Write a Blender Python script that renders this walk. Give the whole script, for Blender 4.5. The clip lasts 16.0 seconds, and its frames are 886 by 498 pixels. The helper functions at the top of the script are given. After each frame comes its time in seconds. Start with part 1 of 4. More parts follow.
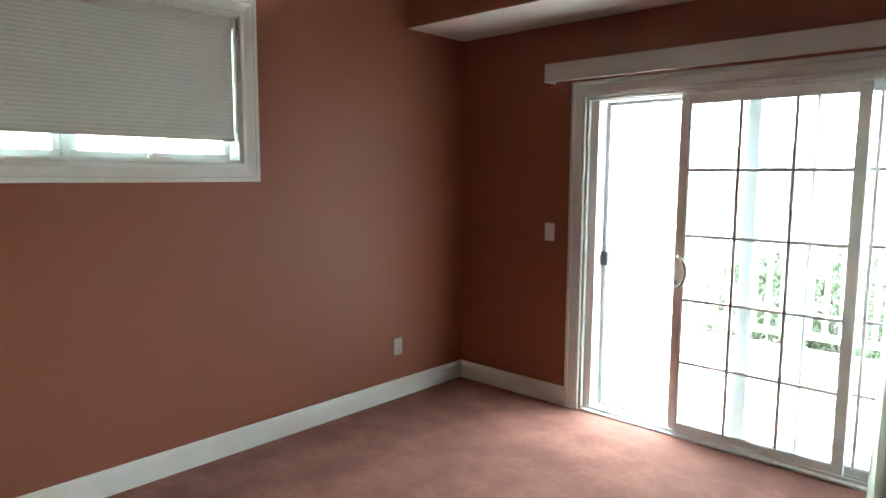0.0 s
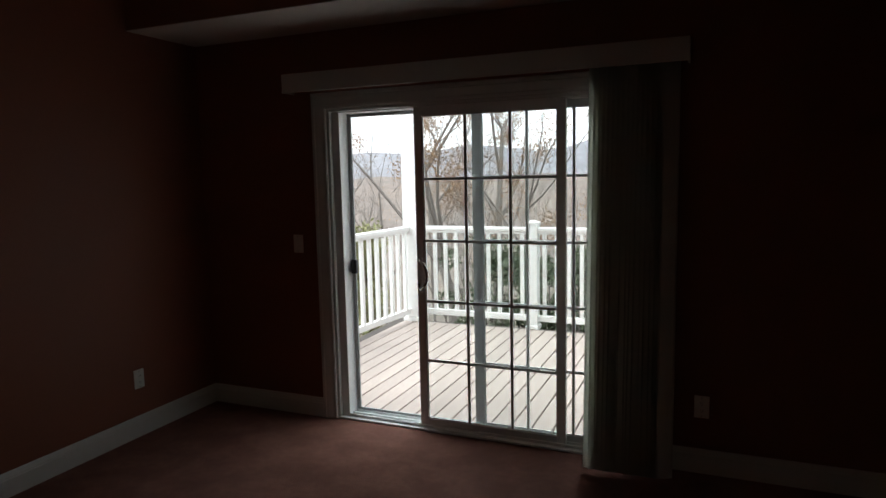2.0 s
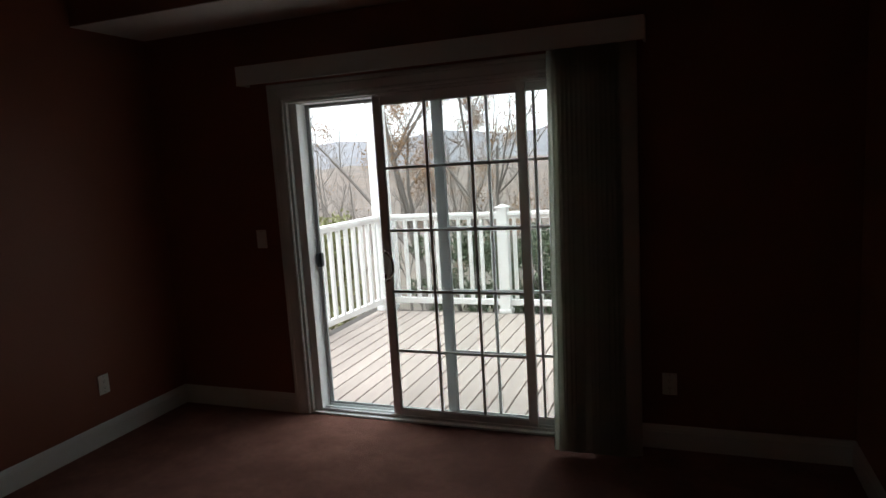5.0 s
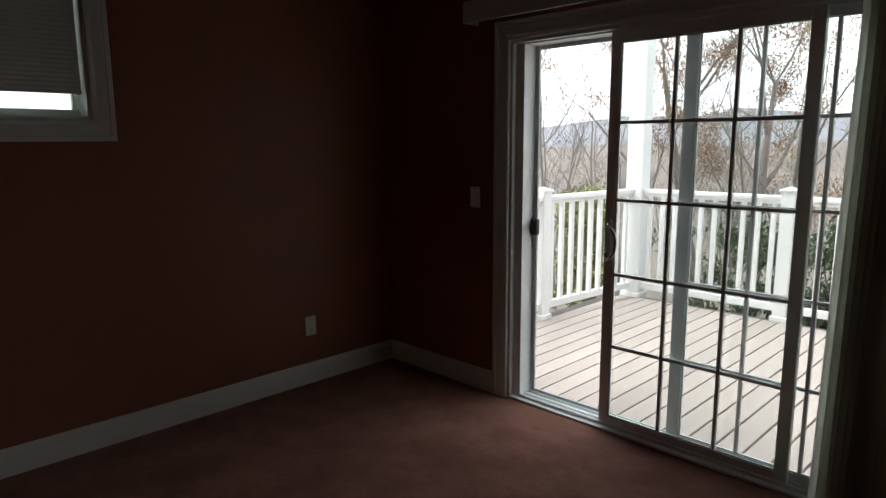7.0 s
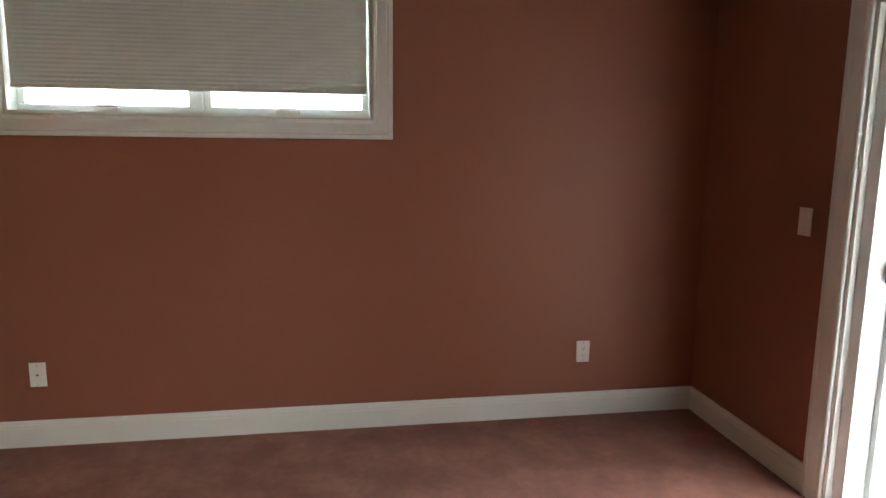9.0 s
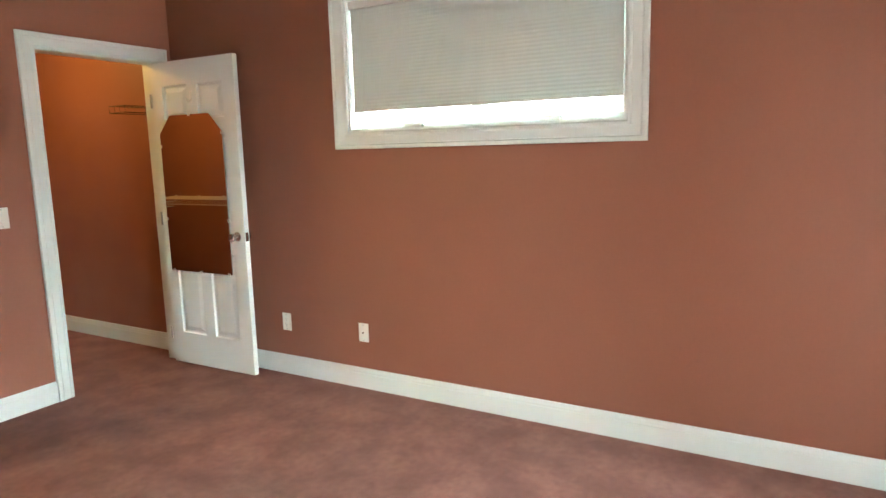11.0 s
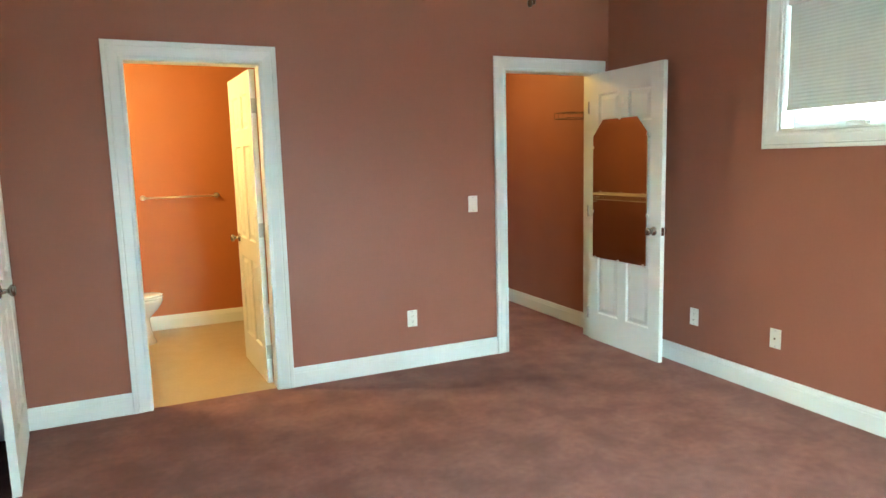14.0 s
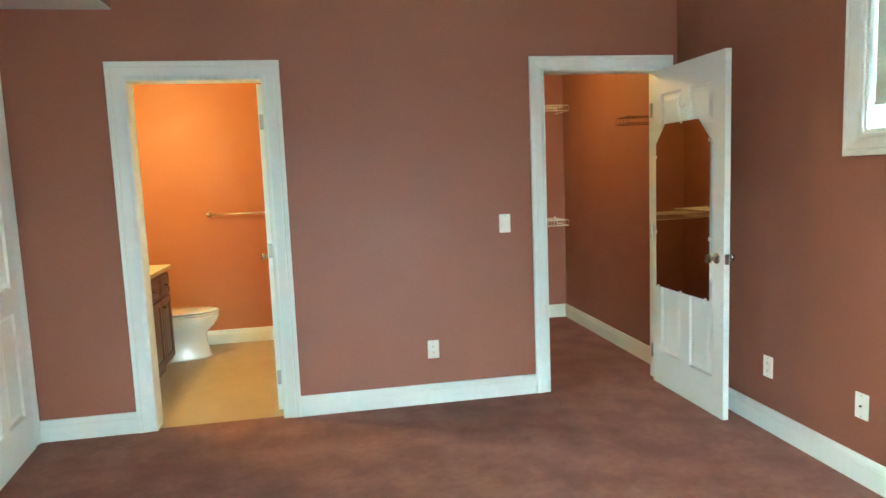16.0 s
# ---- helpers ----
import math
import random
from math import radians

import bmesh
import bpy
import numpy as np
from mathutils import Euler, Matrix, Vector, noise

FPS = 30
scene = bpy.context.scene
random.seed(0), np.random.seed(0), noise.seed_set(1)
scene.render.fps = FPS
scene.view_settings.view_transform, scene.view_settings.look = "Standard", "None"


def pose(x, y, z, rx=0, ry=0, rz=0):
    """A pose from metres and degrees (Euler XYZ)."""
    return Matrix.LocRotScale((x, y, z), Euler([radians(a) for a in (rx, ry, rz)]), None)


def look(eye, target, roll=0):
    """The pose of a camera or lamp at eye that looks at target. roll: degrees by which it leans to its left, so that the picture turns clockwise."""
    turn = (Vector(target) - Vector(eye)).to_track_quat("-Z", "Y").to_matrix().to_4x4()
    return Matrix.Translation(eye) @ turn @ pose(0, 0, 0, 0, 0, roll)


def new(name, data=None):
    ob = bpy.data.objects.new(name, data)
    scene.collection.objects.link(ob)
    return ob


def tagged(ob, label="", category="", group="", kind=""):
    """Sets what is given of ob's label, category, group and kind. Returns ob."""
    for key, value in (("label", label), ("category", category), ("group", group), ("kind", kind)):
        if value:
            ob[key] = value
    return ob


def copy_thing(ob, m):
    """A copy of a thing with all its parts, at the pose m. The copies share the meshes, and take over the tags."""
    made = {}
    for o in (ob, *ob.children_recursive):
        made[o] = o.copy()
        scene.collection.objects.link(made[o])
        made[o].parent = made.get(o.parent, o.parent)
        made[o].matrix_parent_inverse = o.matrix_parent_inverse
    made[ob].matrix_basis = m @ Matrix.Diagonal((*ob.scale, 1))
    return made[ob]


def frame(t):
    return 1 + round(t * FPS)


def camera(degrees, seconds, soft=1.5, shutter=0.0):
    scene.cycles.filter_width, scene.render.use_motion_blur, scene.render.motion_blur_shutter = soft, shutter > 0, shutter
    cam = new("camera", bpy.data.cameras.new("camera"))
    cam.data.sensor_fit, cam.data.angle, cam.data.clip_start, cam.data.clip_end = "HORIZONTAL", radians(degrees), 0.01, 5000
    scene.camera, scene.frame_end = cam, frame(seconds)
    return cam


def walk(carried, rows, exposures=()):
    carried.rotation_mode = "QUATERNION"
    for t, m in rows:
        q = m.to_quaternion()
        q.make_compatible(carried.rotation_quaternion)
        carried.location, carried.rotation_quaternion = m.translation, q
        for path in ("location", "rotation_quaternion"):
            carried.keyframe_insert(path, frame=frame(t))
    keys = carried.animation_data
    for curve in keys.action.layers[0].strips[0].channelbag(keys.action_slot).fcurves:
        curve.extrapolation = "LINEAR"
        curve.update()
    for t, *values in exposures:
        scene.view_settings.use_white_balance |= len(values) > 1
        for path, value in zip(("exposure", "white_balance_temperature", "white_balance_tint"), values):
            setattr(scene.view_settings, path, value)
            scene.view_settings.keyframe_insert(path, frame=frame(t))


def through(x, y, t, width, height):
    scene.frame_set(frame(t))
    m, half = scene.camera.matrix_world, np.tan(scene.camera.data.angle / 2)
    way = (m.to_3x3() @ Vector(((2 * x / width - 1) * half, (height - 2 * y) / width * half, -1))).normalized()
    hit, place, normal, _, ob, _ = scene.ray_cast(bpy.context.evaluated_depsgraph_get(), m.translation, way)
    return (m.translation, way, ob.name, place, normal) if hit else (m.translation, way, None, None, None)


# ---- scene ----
cam = camera(69.0, 16.0)
PATH = [
    (0, (3.081, 1.336, 1.495), (1.728, 2.791, 1.264), 0.3),
    (0.5, (3.051, 1.386, 1.52), (1.926, 3.028, 1.32), 0.0),
    (1, (3.125, 1.371, 1.519), (2.188, 3.129, 1.335), -1.2),
    (1.5, (3.19, 1.425, 1.541), (2.34, 3.221, 1.316), -1.3),
    (2, (3.211, 1.433, 1.551), (2.434, 3.261, 1.32), -1.2),
    (2.5, (3.197, 1.423, 1.536), (2.484, 3.277, 1.306), -1.3),
    (3, (3.137, 1.415, 1.48), (2.651, 3.345, 1.284), -1.1),
    (3.2, (3.12, 1.436, 1.503), (2.757, 3.391, 1.288), -1.3),
    (5.3, (3.276, 1.508, 1.559), (2.429, 3.294, 1.25), -4.4),
    (5.5, (3.287, 1.557, 1.555), (2.335, 3.28, 1.199), -5.1),
    (6, (3.356, 1.761, 1.512), (2.158, 3.324, 1.162), -2.0),
    (6.5, (3.321, 1.903, 1.477), (2.018, 3.379, 1.125), 0.1),
    (7, (3.222, 2.131, 1.439), (1.824, 3.523, 1.111), -0.3),
    (7.5, (3.18, 2.327, 1.421), (1.658, 3.57, 1.052), -2.6),
    (8, (3.272, 2.665, 1.394), (1.477, 3.481, 1.061), -1.3),
    (8.5, (3.238, 2.87, 1.387), (1.358, 3.485, 1.092), -2.2),
    (8.7, (3.159, 2.885, 1.41), (1.244, 3.379, 1.112), -1.0),
    (10.8, (3.094, 3.795, 1.446), (1.287, 2.999, 1.13), -1.7),
    (11, (3.038, 3.863, 1.428), (1.325, 2.876, 1.126), -1.5),
    (11.5, (2.951, 4.035, 1.525), (1.488, 2.737, 1.108), 1.3),
    (12, (3.174, 4.173, 1.47), (1.815, 2.747, 1.123), -0.1),
    (12.5, (3.186, 4.199, 1.502), (1.94, 2.672, 1.158), -1.2),
    (13, (3.261, 4.147, 1.457), (2.182, 2.494, 1.135), -0.4),
    (13.5, (3.269, 4.125, 1.418), (2.356, 2.368, 1.137), -1.0),
    (14, (3.262, 4.089, 1.428), (2.449, 2.281, 1.158), -1.5),
    (14.5, (3.081, 4.008, 1.408), (2.291, 2.181, 1.21), -1.8),
    (15, (2.809, 3.951, 1.434), (2.111, 2.083, 1.275), -3.1),
    (15.5, (2.519, 3.935, 1.438), (2.086, 1.994, 1.224), -2.1),
    (16, (2.265, 3.94, 1.431), (1.927, 1.982, 1.208), -2.3),
]
EXPOSURES = [
    (0.0, 4.55, 5750, -5),
    (0.3, 3.5, 5850, -4),
    (0.6, 2.25, 6000, -1),
    (1.0, 1.2, 6200, 2),
    (1.5, 1.0, 6250, 4),
    (3.2, 0.98, 6250, 4),
    (7.0, 1.02, 6250, 4),
    (7.5, 1.2, 6350, 5),
    (8.0, 1.9, 6450, 7),
    (8.5, 3.2, 6550, 9),
    (8.8, 3.8, 6450, 6),
    (10.8, 5.5, 5950, -3),
    (11.5, 5.8, 5720, -9),
    (12.5, 5.9, 5620, -11),
    (13.5, 5.8, 5380, -14),
    (16.0, 5.68, 5220, -18),
]
walk(cam, [(t, look(eye, target, roll)) for t, eye, target, roll in PATH], EXPOSURES)

# ---- world and light ----
world = bpy.data.worlds.new("sky")
scene.world = world
world.use_nodes = True
wn = world.node_tree.nodes
sky = wn.new("ShaderNodeTexSky")
sky.sky_type = "NISHITA"
sky.sun_disc = False
sky.sun_elevation, sky.sun_rotation = radians(62), radians(-110)
sky.air_density, sky.dust_density = 1.0, 6.0
grey = wn.new("ShaderNodeHueSaturation")
grey.inputs["Saturation"].default_value, grey.inputs["Value"].default_value = 0.3, 1.9
world.node_tree.links.new(sky.outputs[0], grey.inputs["Color"])
cloud = wn.new("ShaderNodeMix")
cloud.data_type = "RGBA"
cloud.inputs[0].default_value = 0.72
cloud.inputs[7].default_value = (10.2, 10.4, 10.8, 1)
world.node_tree.links.new(grey.outputs[0], cloud.inputs[6])
world.node_tree.links.new(cloud.outputs[2], wn["Background"].inputs["Color"])
wn["Background"].inputs["Strength"].default_value = 0.15
sun = new("sun", bpy.data.lights.new("sun", "SUN"))
sun.data.energy, sun.data.angle, sun.data.color = 0.8, radians(25), (1.0, 0.97, 0.93)
sun.matrix_world = look((-4, -1.5, 8), (0, 0, 0))


def lamp(name, place, watts, colour, size):
    ob = new(name, bpy.data.lights.new(name, "POINT"))
    ob.data.energy, ob.data.color, ob.data.shadow_soft_size = watts, colour, size
    ob.location = place
    return ob


lamp("bathroom_bulb", (3.78, -0.62, 2.05), 2.3, (1.0, 0.60, 0.19), 0.14)
lamp("closet_bulb", (0.85, -0.95, 2.28), 0.62, (1.0, 0.52, 0.13), 0.05)


# ---- materials ----
def mat(name, colour, rough=0.6, metal=0.0, vary=0.0, scale=4.0, fine=0.0, fine_scale=200.0, bump=0.0, bump_scale=300.0, dist=0.002, second=None, coat=0.0, per_piece=0.0, stretch=None, sheen=0.0, spec=0.5, sharp=0.2, drift=0.0, warp=0.0):
    """Principled paint with variation at two scales and a fine relief. second: the colour that the large variation mixes in."""
    m = bpy.data.materials.new(name)
    m.use_nodes = True
    nt = m.node_tree
    n, link = nt.nodes, nt.links.new
    p = n["Principled BSDF"]
    p.inputs["Roughness"].default_value, p.inputs["Metallic"].default_value = rough, metal
    p.inputs["Coat Weight"].default_value = coat
    p.inputs["Sheen Weight"].default_value = sheen
    p.inputs["Specular IOR Level"].default_value = spec
    co = n.new("ShaderNodeTexCoord").outputs["Object"]
    if stretch:
        mp = n.new("ShaderNodeMapping")
        mp.inputs["Scale"].default_value = stretch
        link(co, mp.inputs["Vector"])
        co = mp.outputs[0]
    base = n.new("ShaderNodeRGB")
    base.outputs[0].default_value = (*colour, 1)
    out = base.outputs[0]

    def mixed(a, fac, b, mode="MIX"):
        x = n.new("ShaderNodeMix")
        x.data_type, x.blend_type = "RGBA", mode
        link(fac, x.inputs[0])
        link(a, x.inputs[6])
        if isinstance(b, tuple):
            x.inputs[7].default_value = (*b, 1)
        else:
            link(b, x.inputs[7])
        return x.outputs[2]

    def noisy(s, lo, hi, detail=4.0, w=0.2):
        t = n.new("ShaderNodeTexNoise")
        t.inputs["Scale"].default_value, t.inputs["Detail"].default_value, t.inputs["Distortion"].default_value = s, detail, warp
        link(co, t.inputs["Vector"])
        r = n.new("ShaderNodeMapRange")
        r.inputs["From Min"].default_value, r.inputs["From Max"].default_value = 0.5 - w, 0.5 + w
        r.inputs["To Min"].default_value, r.inputs["To Max"].default_value = lo, hi
        link(t.outputs["Fac"], r.inputs["Value"])
        return r.outputs[0]

    if vary:
        b = second or tuple(c * 0.6 for c in colour)
        out = mixed(out, noisy(scale, 0.0, vary, 6.0, sharp), b)
    if drift:
        out = mixed(out, noisy(1.1, 0.0, drift), tuple(c * 0.55 for c in colour))
    if fine:
        out = mixed(out, noisy(fine_scale, 0.0, fine), tuple(c * 0.45 for c in colour))
    if per_piece:
        info = n.new("ShaderNodeObjectInfo")
        r = n.new("ShaderNodeMath")
        r.operation, r.inputs[1].default_value = "MULTIPLY", per_piece
        link(info.outputs["Random"], r.inputs[0])
        out = mixed(out, r.outputs[0], tuple(c * 0.5 for c in colour))
    link(out, p.inputs["Base Color"])
    if rough < 0.9 and not metal:
        link(noisy(scale * 2.3 + 1, rough * 0.88, min(1, rough * 1.12)), p.inputs["Roughness"])
    if bump:
        t = n.new("ShaderNodeTexNoise")
        t.inputs["Scale"].default_value, t.inputs["Detail"].default_value = bump_scale, 3.0
        link(co, t.inputs["Vector"])
        b = n.new("ShaderNodeBump")
        b.inputs["Strength"].default_value, b.inputs["Distance"].default_value = bump, dist
        link(t.outputs["Fac"], b.inputs["Height"])
        link(b.outputs[0], p.inputs["Normal"])
    return m


PAINT = mat("terracotta_wall_paint", (0.282, 0.110, 0.067), 0.50, vary=0.22, scale=1.3, second=(0.242, 0.097, 0.061), fine=0.05, fine_scale=60, bump=0.2, bump_scale=260, dist=0.0012, spec=0.38)
BATHPAINT = mat("pumpkin_orange_wall_paint", (0.40, 0.135, 0.032), 0.5, vary=0.2, scale=1.3, second=(0.35, 0.115, 0.028), fine=0.05, fine_scale=60, bump=0.2, bump_scale=260, dist=0.0012, spec=0.4)
CARPET = mat("mauve_plush_carpet", (0.338, 0.157, 0.117), 0.95, vary=0.72, scale=4.5, second=(0.185, 0.078, 0.057), fine=0.4, fine_scale=26, bump=0.9, bump_scale=190, dist=0.006, sheen=0.05, spec=0.1, sharp=0.14, drift=0.45, warp=0.2)
TRIM = mat("white_trim_paint", (0.70, 0.735, 0.71), 0.40, vary=0.10, scale=2, second=(0.66, 0.69, 0.66), bump=0.04, bump_scale=60)
DOORWHITE = mat("white_door_paint", (0.72, 0.745, 0.715), 0.36, vary=0.15, scale=2, second=(0.65, 0.67, 0.64), bump=0.12, bump_scale=70, stretch=(4, 4, 0.5))
CEIL = mat("white_ceiling_paint", (0.66, 0.65, 0.61), 0.85, vary=0.15, scale=1.2, second=(0.60, 0.58, 0.55), bump=0.3, bump_scale=160)
VINYL = mat("white_vinyl_frame", (0.84, 0.87, 0.86), 0.42, vary=0.2, scale=5, second=(0.74, 0.77, 0.76), bump=0.05)
VINYLGREY = mat("weathered_grey_vinyl_frame", (0.40, 0.43, 0.43), 0.5, vary=0.3, scale=6, bump=0.05)
RAILWHITE = mat("white_railing_vinyl", (0.80, 0.81, 0.80), 0.45, vary=0.2, scale=3, second=(0.70, 0.71, 0.68), fine=0.1, fine_scale=30)
DECKM = mat("greyed_tan_deck_board", (0.45, 0.385, 0.345), 0.7, vary=0.4, scale=3, second=(0.36, 0.305, 0.275), fine=0.35, fine_scale=40, bump=0.4, bump_scale=60, per_piece=0.35, stretch=(6, 0.5, 1))
PLATE = mat("white_plastic_plate", (0.78, 0.77, 0.73), 0.35, vary=0.05)
SLOT = mat("dark_slot", (0.03, 0.03, 0.03), 0.6)
NICKEL = mat("brushed_nickel", (0.42, 0.39, 0.35), 0.27, 1.0, vary=0.2, scale=30)
BARMETAL = mat("polished_towel_bar_metal", (0.78, 0.70, 0.58), 0.32, 1.0, vary=0.15, scale=30)
BRASS = mat("dark_bronze_and_shaded_wire", (0.11, 0.065, 0.04), 0.35, 1.0, vary=0.3, scale=40)
STEEL = mat("grey_steel_hinge", (0.42, 0.42, 0.40), 0.4, 1.0, vary=0.2, scale=40)
DARKPL = mat("black_plastic", (0.025, 0.027, 0.035), 0.4, vary=0.2)
VALM = mat("ivory_valance", (0.62, 0.62, 0.58), 0.5, vary=0.15, scale=2)
TILEFLOOR = mat("tan_vinyl_floor", (0.46, 0.36, 0.22), 0.38, vary=0.3, scale=3, second=(0.38, 0.29, 0.17), fine=0.15, fine_scale=50, bump=0.1, bump_scale=80)
CERAMIC = mat("white_ceramic", (0.80, 0.79, 0.75), 0.10, vary=0.05, coat=0.5)
CHERRY = mat("dark_cherry_wood", (0.095, 0.034, 0.020), 0.35, vary=0.6, scale=3, second=(0.05, 0.018, 0.012), fine=0.4, fine_scale=30, stretch=(5, 5, 0.6), coat=0.2)
COUNTER = mat("cream_marble_counter", (0.62, 0.54, 0.38), 0.2, vary=0.5, scale=5, second=(0.52, 0.43, 0.27))
WIRE = mat("white_coated_wire", (0.72, 0.68, 0.62), 0.4, vary=0.1)
PORCELAIN_SHADE = mat("frosted_lamp_glass", (0.8, 0.78, 0.7), 0.4)
BARK = mat("grey_bark", (0.25, 0.225, 0.205), 0.9, vary=0.6, scale=3, second=(0.15, 0.13, 0.115), fine=0.5, fine_scale=30, bump=0.6, bump_scale=40, dist=0.02, stretch=(3, 3, 0.6))
LEAFO = mat("dry_orange_leaf", (0.30, 0.175, 0.085), 0.7, vary=0.9, scale=2, second=(0.20, 0.135, 0.08), per_piece=0.3)
LEAFG = mat("dark_green_leaf", (0.055, 0.080, 0.04), 0.55, vary=0.7, scale=5, second=(0.085, 0.10, 0.055))
LEAFY = mat("yellow_green_leaf", (0.22, 0.22, 0.085), 0.6, vary=0.7, scale=5, second=(0.14, 0.15, 0.07))
GROUNDM = mat("leaf_littered_woodland", (0.16, 0.125, 0.095), 0.95, vary=0.9, scale=0.25, second=(0.11, 0.10, 0.085), fine=0.5, fine_scale=3, bump=0.5, bump_scale=4, dist=0.1)
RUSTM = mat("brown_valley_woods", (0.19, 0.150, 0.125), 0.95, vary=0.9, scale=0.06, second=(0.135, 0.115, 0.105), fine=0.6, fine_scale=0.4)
# Pale blue-grey: the distance haze is mixed into this woods colour.
HILLM = mat("hazed_far_bare_woods", (0.205, 0.205, 0.225), 0.95, vary=0.8, scale=0.02, second=(0.155, 0.155, 0.172), fine=0.6, fine_scale=0.15)
UNDERSHADE = mat("dark_underdeck_shade", (0.06, 0.05, 0.045), 0.85, vary=0.5, scale=3, fine=0.4, fine_scale=40)
BLOCKER = mat("grey_blocker_wall", (0.30, 0.30, 0.29), 0.7, vary=0.2, scale=2)


def glass():
    m = bpy.data.materials.new("window_glass")
    m.use_nodes = True
    n, link = m.node_tree.nodes, m.node_tree.links.new
    n.remove(n["Principled BSDF"])
    clear, gloss, mix, fres = n.new("ShaderNodeBsdfTransparent"), n.new("ShaderNodeBsdfGlossy"), n.new("ShaderNodeMixShader"), n.new("ShaderNodeFresnel")
    clear.inputs["Color"].default_value = (0.975, 0.985, 0.98, 1)
    gloss.inputs["Roughness"].default_value = 0.02
    fres.inputs["IOR"].default_value = 1.45
    link(fres.outputs[0], mix.inputs[0])
    link(clear.outputs[0], mix.inputs[1])
    link(gloss.outputs[0], mix.inputs[2])
    link(mix.outputs[0], n["Material Output"].inputs[0])
    return m


GLASS = glass()
MIRROR = mat("silvered_mirror", (0.82, 0.83, 0.82), 0.015, 1.0)


def shade_cloth(name, front, through, share):
    m = bpy.data.materials.new(name)
    m.use_nodes = True
    n, link = m.node_tree.nodes, m.node_tree.links.new
    p = n["Principled BSDF"]
    p.inputs["Base Color"].default_value = (*front, 1)
    p.inputs["Roughness"].default_value = 0.85
    back, mix = n.new("ShaderNodeBsdfTranslucent"), n.new("ShaderNodeMixShader")
    back.inputs["Color"].default_value = (*through, 1)
    mix.inputs[0].default_value = share
    link(p.outputs[0], mix.inputs[1])
    link(back.outputs[0], mix.inputs[2])
    link(mix.outputs[0], n["Material Output"].inputs[0])
    return m


SHADE = shade_cloth("cellular_shade_cloth", (0.62, 0.67, 0.635), (0.50, 0.52, 0.48), 0.05)
BLINDM = shade_cloth("ivory_vertical_blind", (0.70, 0.71, 0.66), (0.65, 0.66, 0.58), 0.45)


# ---- mesh helpers ----
def part(name, bm, material, parent=None, label="", smooth=False):
    me = bpy.data.meshes.new(name)
    bmesh.ops.recalc_face_normals(bm, faces=bm.faces)
    bm.to_mesh(me)
    bm.free()
    me.materials.append(material)
    if smooth:
        for f in me.polygons:
            f.use_smooth = True
    ob = new(name, me)
    ob.parent = parent
    if label:
        ob["label"] = label
    return ob


def thing(name, label, category, place=(0, 0, 0), group="", kind=""):
    ob = new(name)
    ob.empty_display_size = 0.05
    ob.location = place
    return tagged(ob, label, category, group, kind)


def setting(ob, label, category):
    return tagged(ob, label, category, "", "structure")


def box(bm, a, b, bevel=0.0, m=None):
    lo, hi = [min(p, q) for p, q in zip(a, b)], [max(p, q) for p, q in zip(a, b)]
    mm = Matrix.Translation([(p + q) / 2 for p, q in zip(lo, hi)]) @ Matrix.Diagonal([q - p for p, q in zip(lo, hi)] + [1])
    vs = bmesh.ops.create_cube(bm, size=1, matrix=(m or Matrix()) @ mm)["verts"]
    if bevel:
        es = list({e for v in vs for e in v.link_edges})
        bmesh.ops.bevel(bm, geom=es, offset=bevel, segments=2, affect="EDGES", profile=0.6)
    return bm


def boxed(a, b, bevel=0.0):
    return box(bmesh.new(), a, b, bevel)


def tube(bm, pts, radii, sides=8, caps=True):
    """A tapered tube along points."""
    rings = []
    for i, p in enumerate(pts):
        p = Vector(p)
        d = (Vector(pts[min(i + 1, len(pts) - 1)]) - Vector(pts[max(i - 1, 0)])).normalized()
        s = d.orthogonal().normalized() if i == 0 else (rings[-1][1] - d * rings[-1][1].dot(d)).normalized()
        u = d.cross(s)
        r = radii[i] if hasattr(radii, "__len__") else radii
        rings.append(([bm.verts.new(p + r * (math.cos(2 * math.pi * k / sides) * s + math.sin(2 * math.pi * k / sides) * u)) for k in range(sides)], s))
    for (a, _), (b, _) in zip(rings, rings[1:]):
        for k in range(sides):
            bm.faces.new((a[k], a[(k + 1) % sides], b[(k + 1) % sides], b[k]))
    if caps:
        bm.faces.new(rings[0][0][::-1])
        bm.faces.new(rings[-1][0])
    return bm


def lathe(bm, profile, m=Matrix(), sides=20):
    """Profile of (radius, height) turned round z, then moved by m."""
    rings = [[bm.verts.new(m @ Vector((r * math.cos(2 * math.pi * k / sides), r * math.sin(2 * math.pi * k / sides), z))) for k in range(sides)] for r, z in profile]
    for a, b in zip(rings, rings[1:]):
        for k in range(sides):
            bm.faces.new((a[k], a[(k + 1) % sides], b[(k + 1) % sides], b[k]))
    bm.faces.new(rings[0][::-1])
    bm.faces.new(rings[-1])
    return bm


def loft(bm, rings):
    vs = [[bm.verts.new(p) for p in r] for r in rings]
    k = len(vs[0])
    for a, b in zip(vs, vs[1:]):
        for i in range(k):
            bm.faces.new((a[i], a[(i + 1) % k], b[(i + 1) % k], b[i]))
    bm.faces.new(vs[0][::-1])
    bm.faces.new(vs[-1])
    return bm


